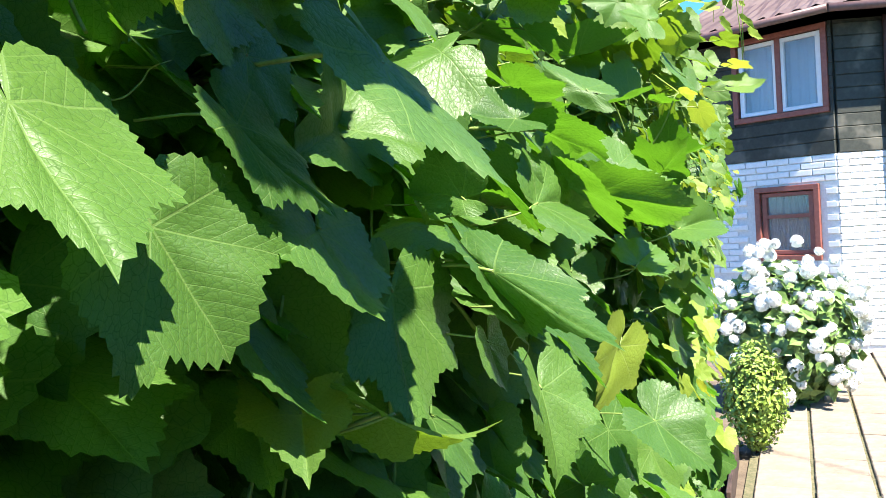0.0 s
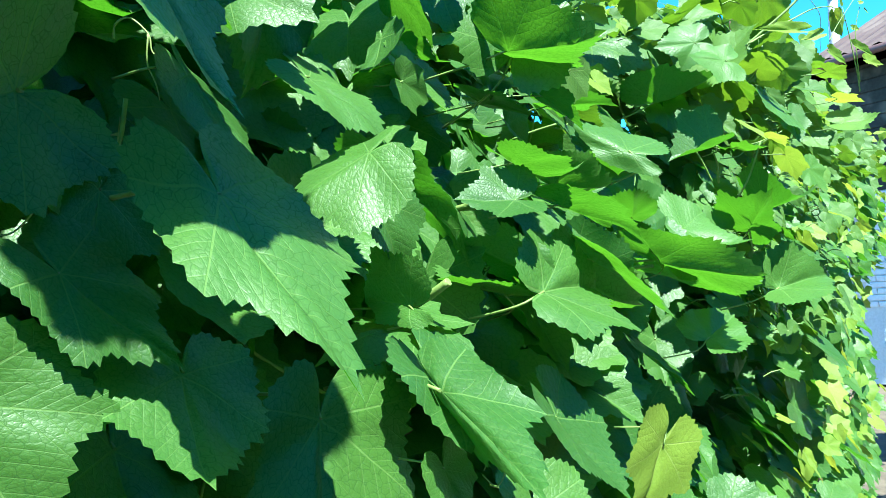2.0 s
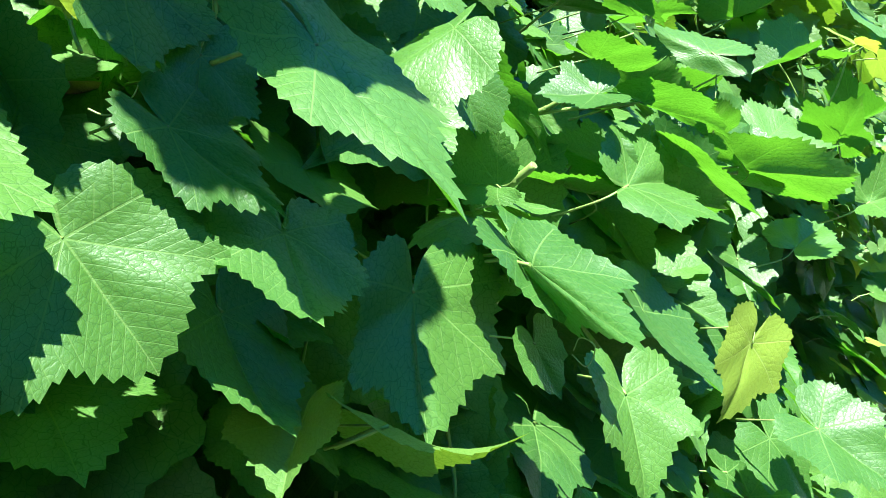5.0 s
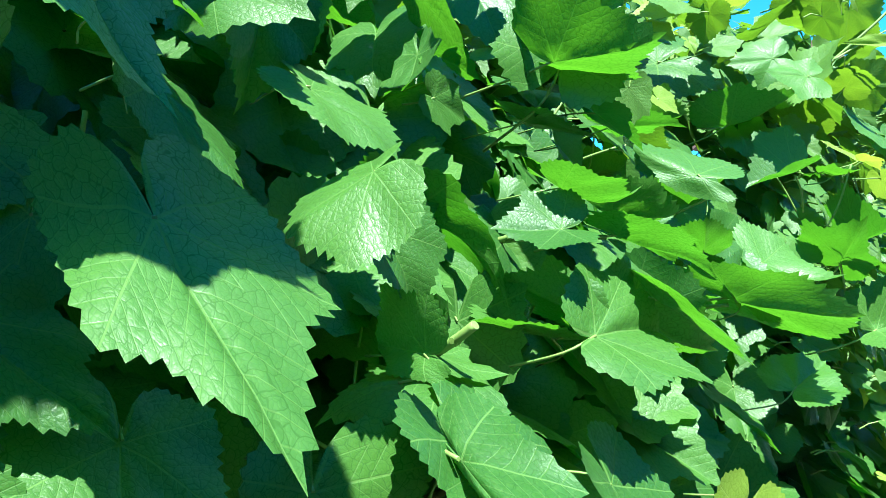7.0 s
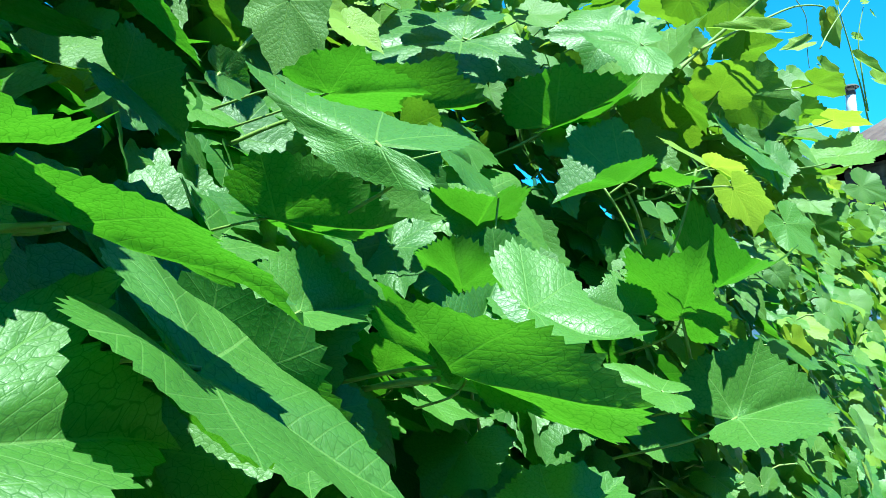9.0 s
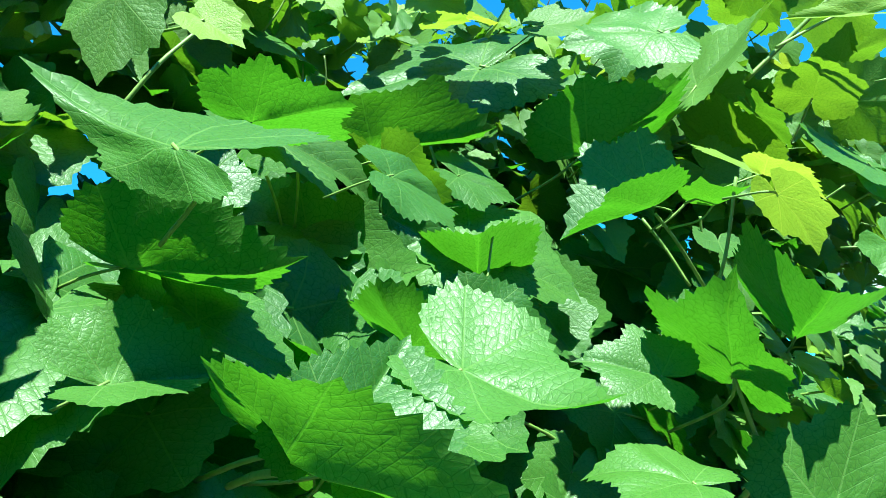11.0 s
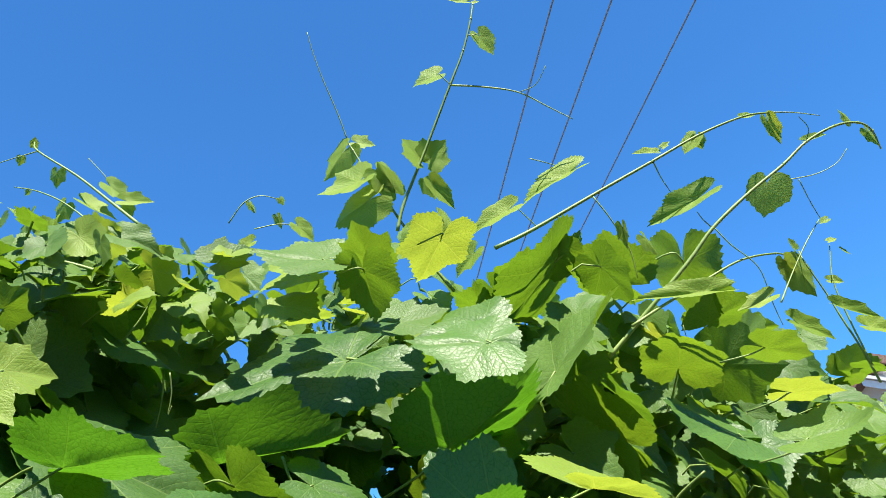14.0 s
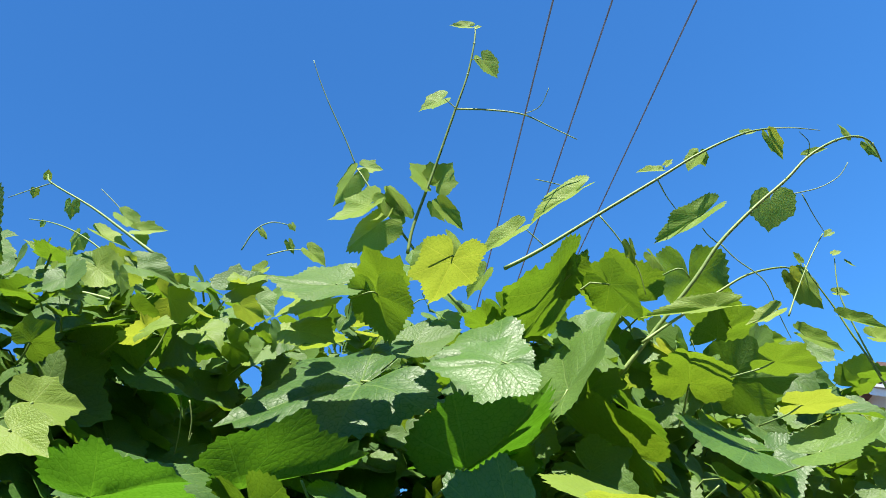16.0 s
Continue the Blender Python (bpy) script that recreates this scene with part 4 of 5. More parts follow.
leaf(-0.086, 0.254, 2.007, 20, -28, 71, 0.061, 0.95, 0.00, 0.15, 0.95, 0.00, 0.15)
leaf(-0.010, 0.202, 2.175, 12, 18, 16, 0.057, 0.95, 0.00, 0.15, 0.95, 0.00, 0.15)
leaf(-0.078, 0.241, 2.101, -27, 17, -94, 0.056, 0.95, 0.00, 0.15, 0.95, 0.00, 0.15)

# free shoots above the row
cane(0.0021, 0.0010, [(-0.387, 1.565, 2.135), (-0.398, 1.536, 2.184), (-0.405, 1.510, 2.234), (-0.412, 1.480, 2.288), (-0.418, 1.465, 2.326), (-0.425, 1.462, 2.347)])
tendril(0.0009, 0.0005, [(-0.424, 1.463, 2.347), (-0.419, 1.448, 2.380), (-0.413, 1.425, 2.423), (-0.408, 1.410, 2.456), (-0.403, 1.400, 2.482)])
cane(0.0022, 0.0010, [(-0.396, 1.498, 2.204), (-0.385, 1.503, 2.235), (-0.364, 1.511, 2.271), (-0.340, 1.520, 2.311), (-0.297, 1.528, 2.370), (-0.271, 1.536, 2.412), (-0.251, 1.540, 2.453), (-0.245, 1.544, 2.479)])
tendril(0.0014, 0.0006, [(-0.305, 1.540, 2.383), (-0.276, 1.568, 2.371), (-0.249, 1.597, 2.355), (-0.232, 1.624, 2.332), (-0.217, 1.648, 2.311)])
tendril(0.0006, 0.0005, [(-0.248, 1.598, 2.355), (-0.228, 1.607, 2.357), (-0.207, 1.606, 2.370)])
cane(0.0025, 0.0011, [(-0.315, 1.566, 2.154), (-0.285, 1.603, 2.173), (-0.227, 1.655, 2.204), (-0.168, 1.708, 2.235), (-0.119, 1.754, 2.262), (-0.078, 1.801, 2.282), (-0.056, 1.840, 2.291)])
tendril(0.0009, 0.0005, [(-0.056, 1.840, 2.291), (-0.037, 1.861, 2.286), (-0.018, 1.885, 2.278)])
cane(0.0027, 0.0010, [(-0.270, 1.659, 2.016), (-0.237, 1.681, 2.046), (-0.174, 1.712, 2.096), (-0.139, 1.732, 2.130), (-0.098, 1.760, 2.161), (-0.058, 1.790, 2.188), (-0.030, 1.813, 2.212), (-0.001, 1.842, 2.228), (0.017, 1.871, 2.233), (0.022, 1.897, 2.229), (0.017, 1.921, 2.215)])
cane(0.0019, 0.0009, [(-0.237, 1.668, 2.040), (-0.208, 1.704, 2.062), (-0.172, 1.745, 2.085), (-0.142, 1.784, 2.105), (-0.118, 1.827, 2.113), (-0.114, 1.858, 2.115)])
cane(0.0014, 0.0007, [(-0.089, 1.879, 1.947), (-0.089, 1.869, 1.986), (-0.091, 1.858, 2.023), (-0.093, 1.854, 2.052), (-0.096, 1.839, 2.092), (-0.098, 1.844, 2.110)])
cane(0.0012, 0.0006, [(-0.086, 1.868, 1.964), (-0.085, 1.861, 2.017), (-0.082, 1.859, 2.066), (-0.071, 1.868, 2.110)])
cane(0.0011, 0.0006, [(-0.118, 1.778, 2.036), (-0.107, 1.801, 2.065), (-0.084, 1.825, 2.104), (-0.065, 1.852, 2.137)])
cane(0.0019, 0.0009, [(-0.552, 1.261, 2.227), (-0.579, 1.238, 2.267), (-0.609, 1.209, 2.313), (-0.644, 1.173, 2.360), (-0.661, 1.172, 2.386)])
cane(0.0012, 0.0006, [(-0.588, 1.239, 2.215), (-0.603, 1.224, 2.250), (-0.626, 1.201, 2.284), (-0.655, 1.181, 2.311), (-0.686, 1.164, 2.331)])
cane(0.0022, 0.0012, [(-0.571, 1.247, 2.166), (-0.593, 1.213, 2.184), (-0.616, 1.179, 2.199), (-0.643, 1.141, 2.216)])
tendril(0.0009, 0.0005, [(-0.501, 1.340, 2.225), (-0.484, 1.349, 2.245), (-0.471, 1.364, 2.253), (-0.463, 1.385, 2.250)])
tendril(0.0008, 0.0005, [(-0.485, 1.363, 2.215), (-0.472, 1.385, 2.221), (-0.462, 1.409, 2.222)])
tendril(0.0009, 0.0005, [(-0.167, 1.710, 2.234), (-0.175, 1.734, 2.225), (-0.181, 1.763, 2.213)])
tendril(0.0010, 0.0005, [(-0.222, 1.646, 2.195), (-0.218, 1.661, 2.168), (-0.218, 1.682, 2.132), (-0.225, 1.692, 2.100)])
tendril(0.0008, 0.0005, [(-0.147, 1.757, 2.144), (-0.142, 1.771, 2.122), (-0.132, 1.797, 2.093), (-0.139, 1.814, 2.055), (-0.142, 1.825, 2.030)])
tendril(0.0007, 0.0005, [(-0.075, 1.851, 2.202), (-0.050, 1.876, 2.204), (-0.028, 1.894, 2.213), (-0.012, 1.901, 2.227)])
tendril(0.0007, 0.0005, [(-0.067, 1.860, 2.200), (-0.072, 1.882, 2.177), (-0.075, 1.902, 2.160)])
tendril(0.0007, 0.0005, [(-0.046, 1.881, 2.253), (-0.035, 1.879, 2.267), (-0.036, 1.866, 2.281)])
tendril(0.0007, 0.0005, [(-0.623, 1.261, 2.320), (-0.628, 1.244, 2.344), (-0.635, 1.228, 2.366)])
tendril(0.0008, 0.0005, [(-0.663, 1.178, 2.376), (-0.691, 1.160, 2.377), (-0.716, 1.145, 2.378)])
tendril(0.0007, 0.0005, [(-0.271, 1.615, 2.273), (-0.263, 1.648, 2.272), (-0.261, 1.673, 2.271)])
tendril(0.0008, 0.0005, [(-0.296, 1.630, 2.192), (-0.300, 1.611, 2.211), (-0.302, 1.604, 2.216)])
tendril(0.0008, 0.0005, [(-0.158, 1.782, 2.157), (-0.161, 1.770, 2.169), (-0.161, 1.763, 2.177)])
tendril(0.0008, 0.0005, [(-0.291, 1.521, 2.363), (-0.293, 1.513, 2.371), (-0.294, 1.508, 2.376)])
tendril(0.0008, 0.0005, [(-0.260, 1.539, 2.431), (-0.255, 1.544, 2.430), (-0.251, 1.547, 2.431)])
tendril(0.0006, 0.0004, [(-0.250, 1.813, 2.080), (-0.267, 1.840, 2.031), (-0.285, 1.865, 1.982)])
cane(0.0012, 0.0009, [(-0.556, 1.251, 2.084), (-0.542, 1.262, 2.105), (-0.532, 1.269, 2.125)])
tendril(0.0010, 0.0006, [(-0.543, 1.289, 2.054), (-0.558, 1.295, 2.030), (-0.576, 1.298, 2.007)])
tendril(0.0008, 0.0004, [(-0.394, 0.362, 1.718), (-0.387, 0.368, 1.713), (-0.379, 0.374, 1.714), (-0.371, 0.381, 1.723), (-0.366, 0.385, 1.732), (-0.356, 0.393, 1.737)])
tendril(0.0007, 0.0004, [(-0.352, 0.396, 1.785), (-0.346, 0.400, 1.772), (-0.335, 0.409, 1.768), (-0.326, 0.416, 1.769)])
tendril(0.0007, 0.0004, [(-0.347, 0.400, 1.772), (-0.342, 0.404, 1.758), (-0.334, 0.410, 1.750), (-0.328, 0.415, 1.762), (-0.325, 0.417, 1.779)])
cane(0.0016, 0.0014, [(-0.419, 0.367, 1.813), (-0.407, 0.364, 1.776), (-0.394, 0.362, 1.754)])
cane(0.0015, 0.0012, [(-0.322, 0.420, 1.790), (-0.327, 0.416, 1.761), (-0.335, 0.410, 1.748)])
cane(0.0012, 0.0010, [(-0.282, 0.427, 1.491), (-0.259, 0.432, 1.497), (-0.236, 0.438, 1.505)])
tendril(0.0006, 0.0004, [(-0.225, 0.627, 1.512), (-0.217, 0.633, 1.502), (-0.211, 0.638, 1.516), (-0.219, 0.632, 1.524), (-0.224, 0.628, 1.515)])
tendril(0.0008, 0.0004, [(-0.336, 0.424, 1.832), (-0.334, 0.425, 1.841), (-0.326, 0.430, 1.844), (-0.318, 0.437, 1.833), (-0.317, 0.438, 1.822), (-0.313, 0.441, 1.816), (-0.309, 0.444, 1.815)])
tendril(0.0007, 0.0004, [(-0.318, 0.437, 1.833), (-0.320, 0.436, 1.815), (-0.317, 0.439, 1.801), (-0.316, 0.440, 1.790)])
cane(0.0016, 0.0014, [(-0.383, 0.392, 1.803), (-0.369, 0.403, 1.788), (-0.354, 0.414, 1.773), (-0.342, 0.423, 1.758)])
tendril(0.0007, 0.0004, [(-0.360, 0.410, 1.771), (-0.348, 0.418, 1.772), (-0.339, 0.425, 1.771)])
cane(0.0018, 0.0015, [(-0.347, 0.860, 1.737), (-0.330, 0.873, 1.735), (-0.315, 0.883, 1.736)])
cane(0.0014, 0.0011, [(-0.338, 1.110, 1.649), (-0.312, 1.123, 1.648), (-0.286, 1.135, 1.650)])
cane(0.0015, 0.0012, [(-0.223, 1.415, 1.741), (-0.199, 1.407, 1.774), (-0.175, 1.396, 1.822)])
cane(0.0015, 0.0013, [(-0.299, 1.467, 1.841), (-0.289, 1.480, 1.812), (-0.281, 1.494, 1.779)])
cane(0.0014, 0.0010, [(-0.275, 1.521, 1.844), (-0.279, 1.526, 1.830), (-0.280, 1.535, 1.813)])
cane(0.0018, 0.0015, [(-0.419, 1.068, 1.840), (-0.390, 1.078, 1.847), (-0.361, 1.088, 1.852)])
cane(0.0014, 0.0011, [(-0.315, 1.512, 1.842), (-0.296, 1.523, 1.856), (-0.287, 1.527, 1.864)])
cane(0.0015, 0.0012, [(-0.486, 1.212, 1.898), (-0.491, 1.225, 1.871), (-0.499, 1.236, 1.840)])
cane(0.0014, 0.0012, [(-0.562, 1.126, 1.914), (-0.567, 1.138, 1.887), (-0.574, 1.149, 1.858)])
cane(0.0014, 0.0011, [(-0.460, 1.225, 1.921), (-0.471, 1.233, 1.890), (-0.487, 1.238, 1.856)])
tendril(0.0008, 0.0004, [(-0.446, 1.249, 2.003), (-0.452, 1.254, 1.986), (-0.460, 1.255, 1.971), (-0.455, 1.256, 1.977)])
cane(0.0012, 0.0010, [(-0.240, 1.624, 1.834), (-0.219, 1.621, 1.849), (-0.189, 1.627, 1.863)])
cane(0.0014, 0.0010, [(-0.426, 1.345, 1.931), (-0.429, 1.355, 1.911), (-0.428, 1.368, 1.891)])
leaf(-0.410, 1.461, 2.272, -30, -66, 152, 0.049, 0.80, 0.0, 0.25, 0.80, 0.0, 0.25, young=True, stalk=False)
leaf(-0.406, 1.471, 2.244, -80, 70, 40, 0.052, 0.80, 0.0, 0.25, 0.80, 0.0, 0.25, young=True, stalk=False)
leaf(-0.389, 1.477, 2.275, -74, -41, 61, 0.032, 1.00, 0.0, 0.25, 1.00, 0.0, 0.25, young=True, stalk=False)
leaf(-0.429, 1.459, 2.328, -74, 52, 34, 0.042, 0.75, 0.0, 0.25, 0.75, 0.0, 0.25, young=True, stalk=False)
leaf(-0.417, 1.474, 2.342, -68, 73, -105, 0.022, 0.90, 0.0, 0.25, 0.90, 0.0, 0.25, young=True, stalk=False)
leaf(-0.386, 1.492, 2.259, 67, 32, -124, 0.034, 0.70, 0.0, 0.25, 0.70, 0.0, 0.25, young=True, stalk=False)
leaf(-0.360, 1.517, 2.295, 88, -42, 89, 0.030, 1.30, 0.0, 0.25, 1.30, 0.0, 0.25, young=True, stalk=False)
leaf(-0.351, 1.528, 2.293, 121, 51, 56, 0.028, 1.30, 0.0, 0.25, 1.30, 0.0, 0.25, young=True, stalk=False)
leaf(-0.363, 1.527, 2.262, -69, -28, 66, 0.021, 0.80, 0.0, 0.25, 0.80, 0.0, 0.25, young=True, stalk=False)
leaf(-0.313, 1.522, 2.396, -31, -72, 155, 0.030, 0.90, 0.0, 0.25, 0.90, 0.0, 0.25, young=True, stalk=False)
leaf(-0.255, 1.556, 2.434, -106, 38, -116, 0.027, 1.00, 0.0, 0.25, 1.00, 0.0, 0.25, young=True, stalk=False)
leaf(-0.251, 1.535, 2.482, 63, -74, 80, 0.022, 0.60, 0.0, 0.25, 0.60, 0.0, 0.25, young=True, stalk=False)
leaf(-0.244, 1.545, 2.479, 22, 74, -31, 0.007, 1.00, 0.0, 0.25, 1.00, 0.0, 0.25, young=True, stalk=False)
leaf(-0.312, 1.597, 2.214, -40, -66, 159, 0.049, 0.55, 0.0, 0.25, 0.55, 0.0, 0.25, young=True, stalk=False)
leaf(-0.250, 1.653, 2.251, -29, -57, 147, 0.064, 0.50, 0.0, 0.25, 0.50, 0.0, 0.25, young=True, stalk=False)
leaf(-0.176, 1.737, 2.267, 23, -65, 116, 0.024, 0.50, 0.0, 0.25, 0.50, 0.0, 0.25, young=True, stalk=False)
leaf(-0.163, 1.745, 2.271, 70, 62, 2, 0.010, 0.80, 0.0, 0.25, 0.80, 0.0, 0.25, young=True, stalk=False)
leaf(-0.136, 1.779, 2.279, -71, -51, 170, 0.022, 1.00, 0.0, 0.25, 1.00, 0.0, 0.25, young=True, stalk=False)
leaf(-0.132, 1.782, 2.279, -57, -10, 36, 0.015, 1.00, 0.0, 0.25, 1.00, 0.0, 0.25, young=True, stalk=False)
leaf(-0.064, 1.841, 2.281, -123, 18, -146, 0.031, 0.50, 0.0, 0.25, 0.50, 0.0, 0.25, young=True, stalk=False)
leaf(-0.082, 1.816, 2.292, -11, 77, -58, 0.015, 0.60, 0.0, 0.25, 0.60, 0.0, 0.25, young=True, stalk=False)
leaf(-0.157, 1.767, 2.196, -53, -70, 173, 0.067, 0.42, 0.0, 0.25, 0.42, 0.0, 0.25, young=True, stalk=False)
leaf(-0.096, 1.833, 2.200, -78, 34, 3, 0.038, 1.15, 0.0, 0.25, 1.15, 0.0, 0.25, young=True, stalk=False)
leaf(-0.042, 1.882, 2.255, 22, 73, -31, 0.024, 0.40, 0.0, 0.25, 0.40, 0.0, 0.25, young=True, stalk=False)
leaf(0.003, 1.912, 2.268, 76, 44, -119, 0.018, 0.70, 0.0, 0.25, 0.70, 0.0, 0.25, young=True, stalk=False)
leaf(0.012, 1.934, 2.251, -62, -33, 42, 0.022, 0.50, 0.0, 0.25, 0.50, 0.0, 0.25, young=True, stalk=False)
leaf(-0.141, 1.802, 2.058, -31, -65, 153, 0.034, 0.55, 0.0, 0.25, 0.55, 0.0, 0.25, young=True, stalk=False)
leaf(-0.122, 1.819, 2.021, -74, 62, -102, 0.044, 0.50, 0.0, 0.25, 0.50, 0.0, 0.25, young=True, stalk=False)
leaf(-0.100, 1.839, 2.115, 101, -39, 72, 0.013, 0.80, 0.0, 0.25, 0.80, 0.0, 0.25, young=True, stalk=False)
leaf(-0.106, 1.838, 2.090, -66, -32, 52, 0.039, 0.80, 0.0, 0.25, 0.80, 0.0, 0.25, young=True, stalk=False)
leaf(-0.112, 1.826, 2.098, -124, 10, -150, 0.023, 0.70, 0.0, 0.25, 0.70, 0.0, 0.25, young=True, stalk=False)
leaf(-0.081, 1.850, 2.028, -61, 64, -92, 0.048, 0.35, 0.0, 0.25, 0.35, 0.0, 0.25, young=True, stalk=False)
leaf(-0.067, 1.855, 1.999, -38, 65, -74, 0.034, 0.60, 0.0, 0.25, 0.60, 0.0, 0.25, young=True, stalk=False)
leaf(-0.064, 1.877, 2.145, -39, -67, 160, 0.009, 0.90, 0.0, 0.25, 0.90, 0.0, 0.25, young=True, stalk=False)
leaf(-0.071, 1.877, 2.119, 19, 65, -36, 0.009, 0.80, 0.0, 0.25, 0.80, 0.0, 0.25, young=True, stalk=False)
leaf(-0.064, 1.881, 2.103, -59, 50, -76, 0.011, 0.60, 0.0, 0.25, 0.60, 0.0, 0.25, young=True, stalk=False)
leaf(-0.087, 1.871, 2.072, -52, 74, -91, 0.016, 0.60, 0.0, 0.25, 0.60, 0.0, 0.25, young=True, stalk=False)
leaf(-0.644, 1.197, 2.336, -60, 22, 40, 0.018, 1.00, 0.0, 0.25, 1.00, 0.0, 0.25, young=True, stalk=False)
leaf(-0.593, 1.242, 2.300, -87, 51, -103, 0.027, 0.70, 0.0, 0.25, 0.70, 0.0, 0.25, young=True, stalk=False)
leaf(-0.580, 1.257, 2.277, -49, 77, -90, 0.029, 0.60, 0.0, 0.25, 0.60, 0.0, 0.25, young=True, stalk=False)
leaf(-0.583, 1.258, 2.272, -60, -16, 51, 0.015, 0.80, 0.0, 0.25, 0.80, 0.0, 0.25, young=True, stalk=False)
leaf(-0.641, 1.208, 2.289, -68, 46, 38, 0.022, 1.00, 0.0, 0.25, 1.00, 0.0, 0.25, young=True, stalk=False)
leaf(-0.650, 1.175, 2.263, 65, -49, 101, 0.028, 0.50, 0.0, 0.25, 0.50, 0.0, 0.25, young=True, stalk=False)
leaf(-0.645, 1.189, 2.251, -86, 36, -72, 0.039, 0.70, 0.0, 0.25, 0.70, 0.0, 0.25, young=True, stalk=False)
leaf(-0.613, 1.225, 2.281, -53, 48, -69, 0.037, 0.60, 0.0, 0.25, 0.60, 0.0, 0.25, young=True, stalk=False)
leaf(-0.677, 1.178, 2.324, -120, -51, -126, 0.007, 1.00, 0.0, 0.25, 1.00, 0.0, 0.25, young=True, stalk=False)
leaf(-0.690, 1.167, 2.379, -52, 13, 66, 0.010, 0.90, 0.0, 0.25, 0.90, 0.0, 0.25, young=True, stalk=False)
leaf(-0.671, 1.175, 2.390, 55, 10, -93, 0.010, 0.80, 0.0, 0.25, 0.80, 0.0, 0.25, young=True, stalk=False)
leaf(-0.450, 1.399, 2.209, -84, 48, -96, 0.023, 0.80, 0.0, 0.25, 0.80, 0.0, 0.25, young=True, stalk=False)
leaf(-0.488, 1.361, 2.251, -80, -36, 81, 0.012, 0.60, 0.0, 0.25, 0.60, 0.0, 0.25, young=True, stalk=False)
leaf(-0.462, 1.385, 2.250, -71, -31, 69, 0.008, 0.90, 0.0, 0.25, 0.90, 0.0, 0.25, young=True, stalk=False)
leaf(-0.475, 1.388, 2.233, -60, -15, 47, 0.014, 0.60, 0.0, 0.25, 0.60, 0.0, 0.25, young=True, stalk=False)
leaf(-0.276, 1.640, 2.164, -45, 61, -76, 0.012, 0.80, 0.0, 0.25, 0.80, 0.0, 0.25, young=True, stalk=False)
leaf(-0.209, 1.665, 2.149, -60, -13, 57, 0.023, 0.50, 0.0, 0.25, 0.50, 0.0, 0.25, young=True, stalk=False)
leaf(-0.198, 1.686, 2.135, -87, -42, 82, 0.023, 0.80, 0.0, 0.25, 0.80, 0.0, 0.25, young=True, stalk=False)
leaf(-0.164, 1.706, 2.054, 14, -68, 122, 0.076, 0.30, 0.0, 0.25, 0.30, 0.0, 0.25, young=True, stalk=False)
leaf(-0.361, 1.499, 2.184, -63, -64, 177, 0.032, 0.90, 0.0, 0.25, 0.90, 0.0, 0.25, young=True, stalk=False)
leaf(-0.350, 1.529, 2.198, -77, -38, 71, 0.044, 0.60, 0.0, 0.25, 0.60, 0.0, 0.25, young=True, stalk=False)
leaf(-0.353, 1.528, 2.252, -110, 39, -126, 0.036, 0.50, 0.0, 0.25, 0.50, 0.0, 0.25, young=True, stalk=False)
leaf(-0.335, 1.549, 2.152, -78, -56, -177, 0.032, 0.80, 0.0, 0.25, 0.80, 0.0, 0.25, young=True, stalk=False)
leaf(-0.539, 1.251, 2.195, 88, -51, 75, 0.024, 1.00, 0.0, 0.25, 1.00, 0.0, 0.25, young=True, stalk=False)
leaf(-0.481, 1.354, 2.191, -57, -72, 178, 0.020, 0.80, 0.0, 0.25, 0.80, 0.0, 0.25, young=True, stalk=False)


# canes and stout leaf stalks among the front leaves
cane(0.0022, 0.0020, [(-0.256, 0.845, 1.722), (-0.283, 0.838, 1.725), (-0.324, 0.832, 1.730), (-0.377, 0.831, 1.733)])
cane(0.0016, 0.0018, [(-0.264, 0.794, 1.762), (-0.283, 0.796, 1.748), (-0.312, 0.803, 1.730)])
cane(0.0030, 0.0028, [(-0.377, 0.831, 1.733), (-0.347, 0.828, 1.735), (-0.326, 0.829, 1.741)])
cane(0.0036, 0.0034, [(-0.283, 0.631, 1.639), (-0.255, 0.625, 1.649), (-0.237, 0.625, 1.658)])
cane(0.0014, 0.0017, [(-0.207, 1.400, 1.695), (-0.210, 1.417, 1.664), (-0.217, 1.445, 1.628)])
cane(0.0024, 0.0022, [(-0.237, 1.434, 1.610), (-0.217, 1.445, 1.628), (-0.189, 1.489, 1.639)])
cane(0.0022, 0.0020, [(-0.246, 1.080, 1.651), (-0.276, 1.083, 1.651), (-0.317, 1.091, 1.648)])
cane(0.0013, 0.0016, [(-0.252, 1.413, 1.822), (-0.257, 1.447, 1.803), (-0.274, 1.504, 1.778)])
cane(0.0018, 0.0014, [(-0.438, 1.075, 1.905), (-0.422, 1.094, 1.936), (-0.415, 1.120, 1.968)])
cane(0.0022, 0.0020, [(-0.292, 0.444, 1.487), (-0.272, 0.448, 1.494), (-0.256, 0.454, 1.500)])

# leaf stalks
for y0, y1, v in VINES:
    mine = [p for p in PETIOLES if y0 <= p[0].y < y1 or (v is VINES[-1][2] and p[0].y >= y1)]
    for a, b, c, length, young in mine:
        bm = bmesh.new()
        tube(bm, smooth_line([a, b, c], 4), max(length * 0.011, 0.0008), max(length * 0.013, 0.0009), 5)
        adopt(part("leaf_stalk", bm, M_CANE, v), v)


# the body of the row: leaves behind and beyond those in front
def face_x(y, z):
    """Where the leafy face of the row stands."""
    f = -0.20 - 0.05 * noise.noise((y * 2.1, z * 2.3, 0.0))
    if z > 1.72:
        f -= (z - 1.72) * 0.75
    if z < 0.8:
        f -= (0.8 - z) * 0.10
    if y > 1.9 and z < 1.75:
        f -= (y - 1.9) * 0.11 * min(1.0, (1.75 - z) * 3.0)
    return f


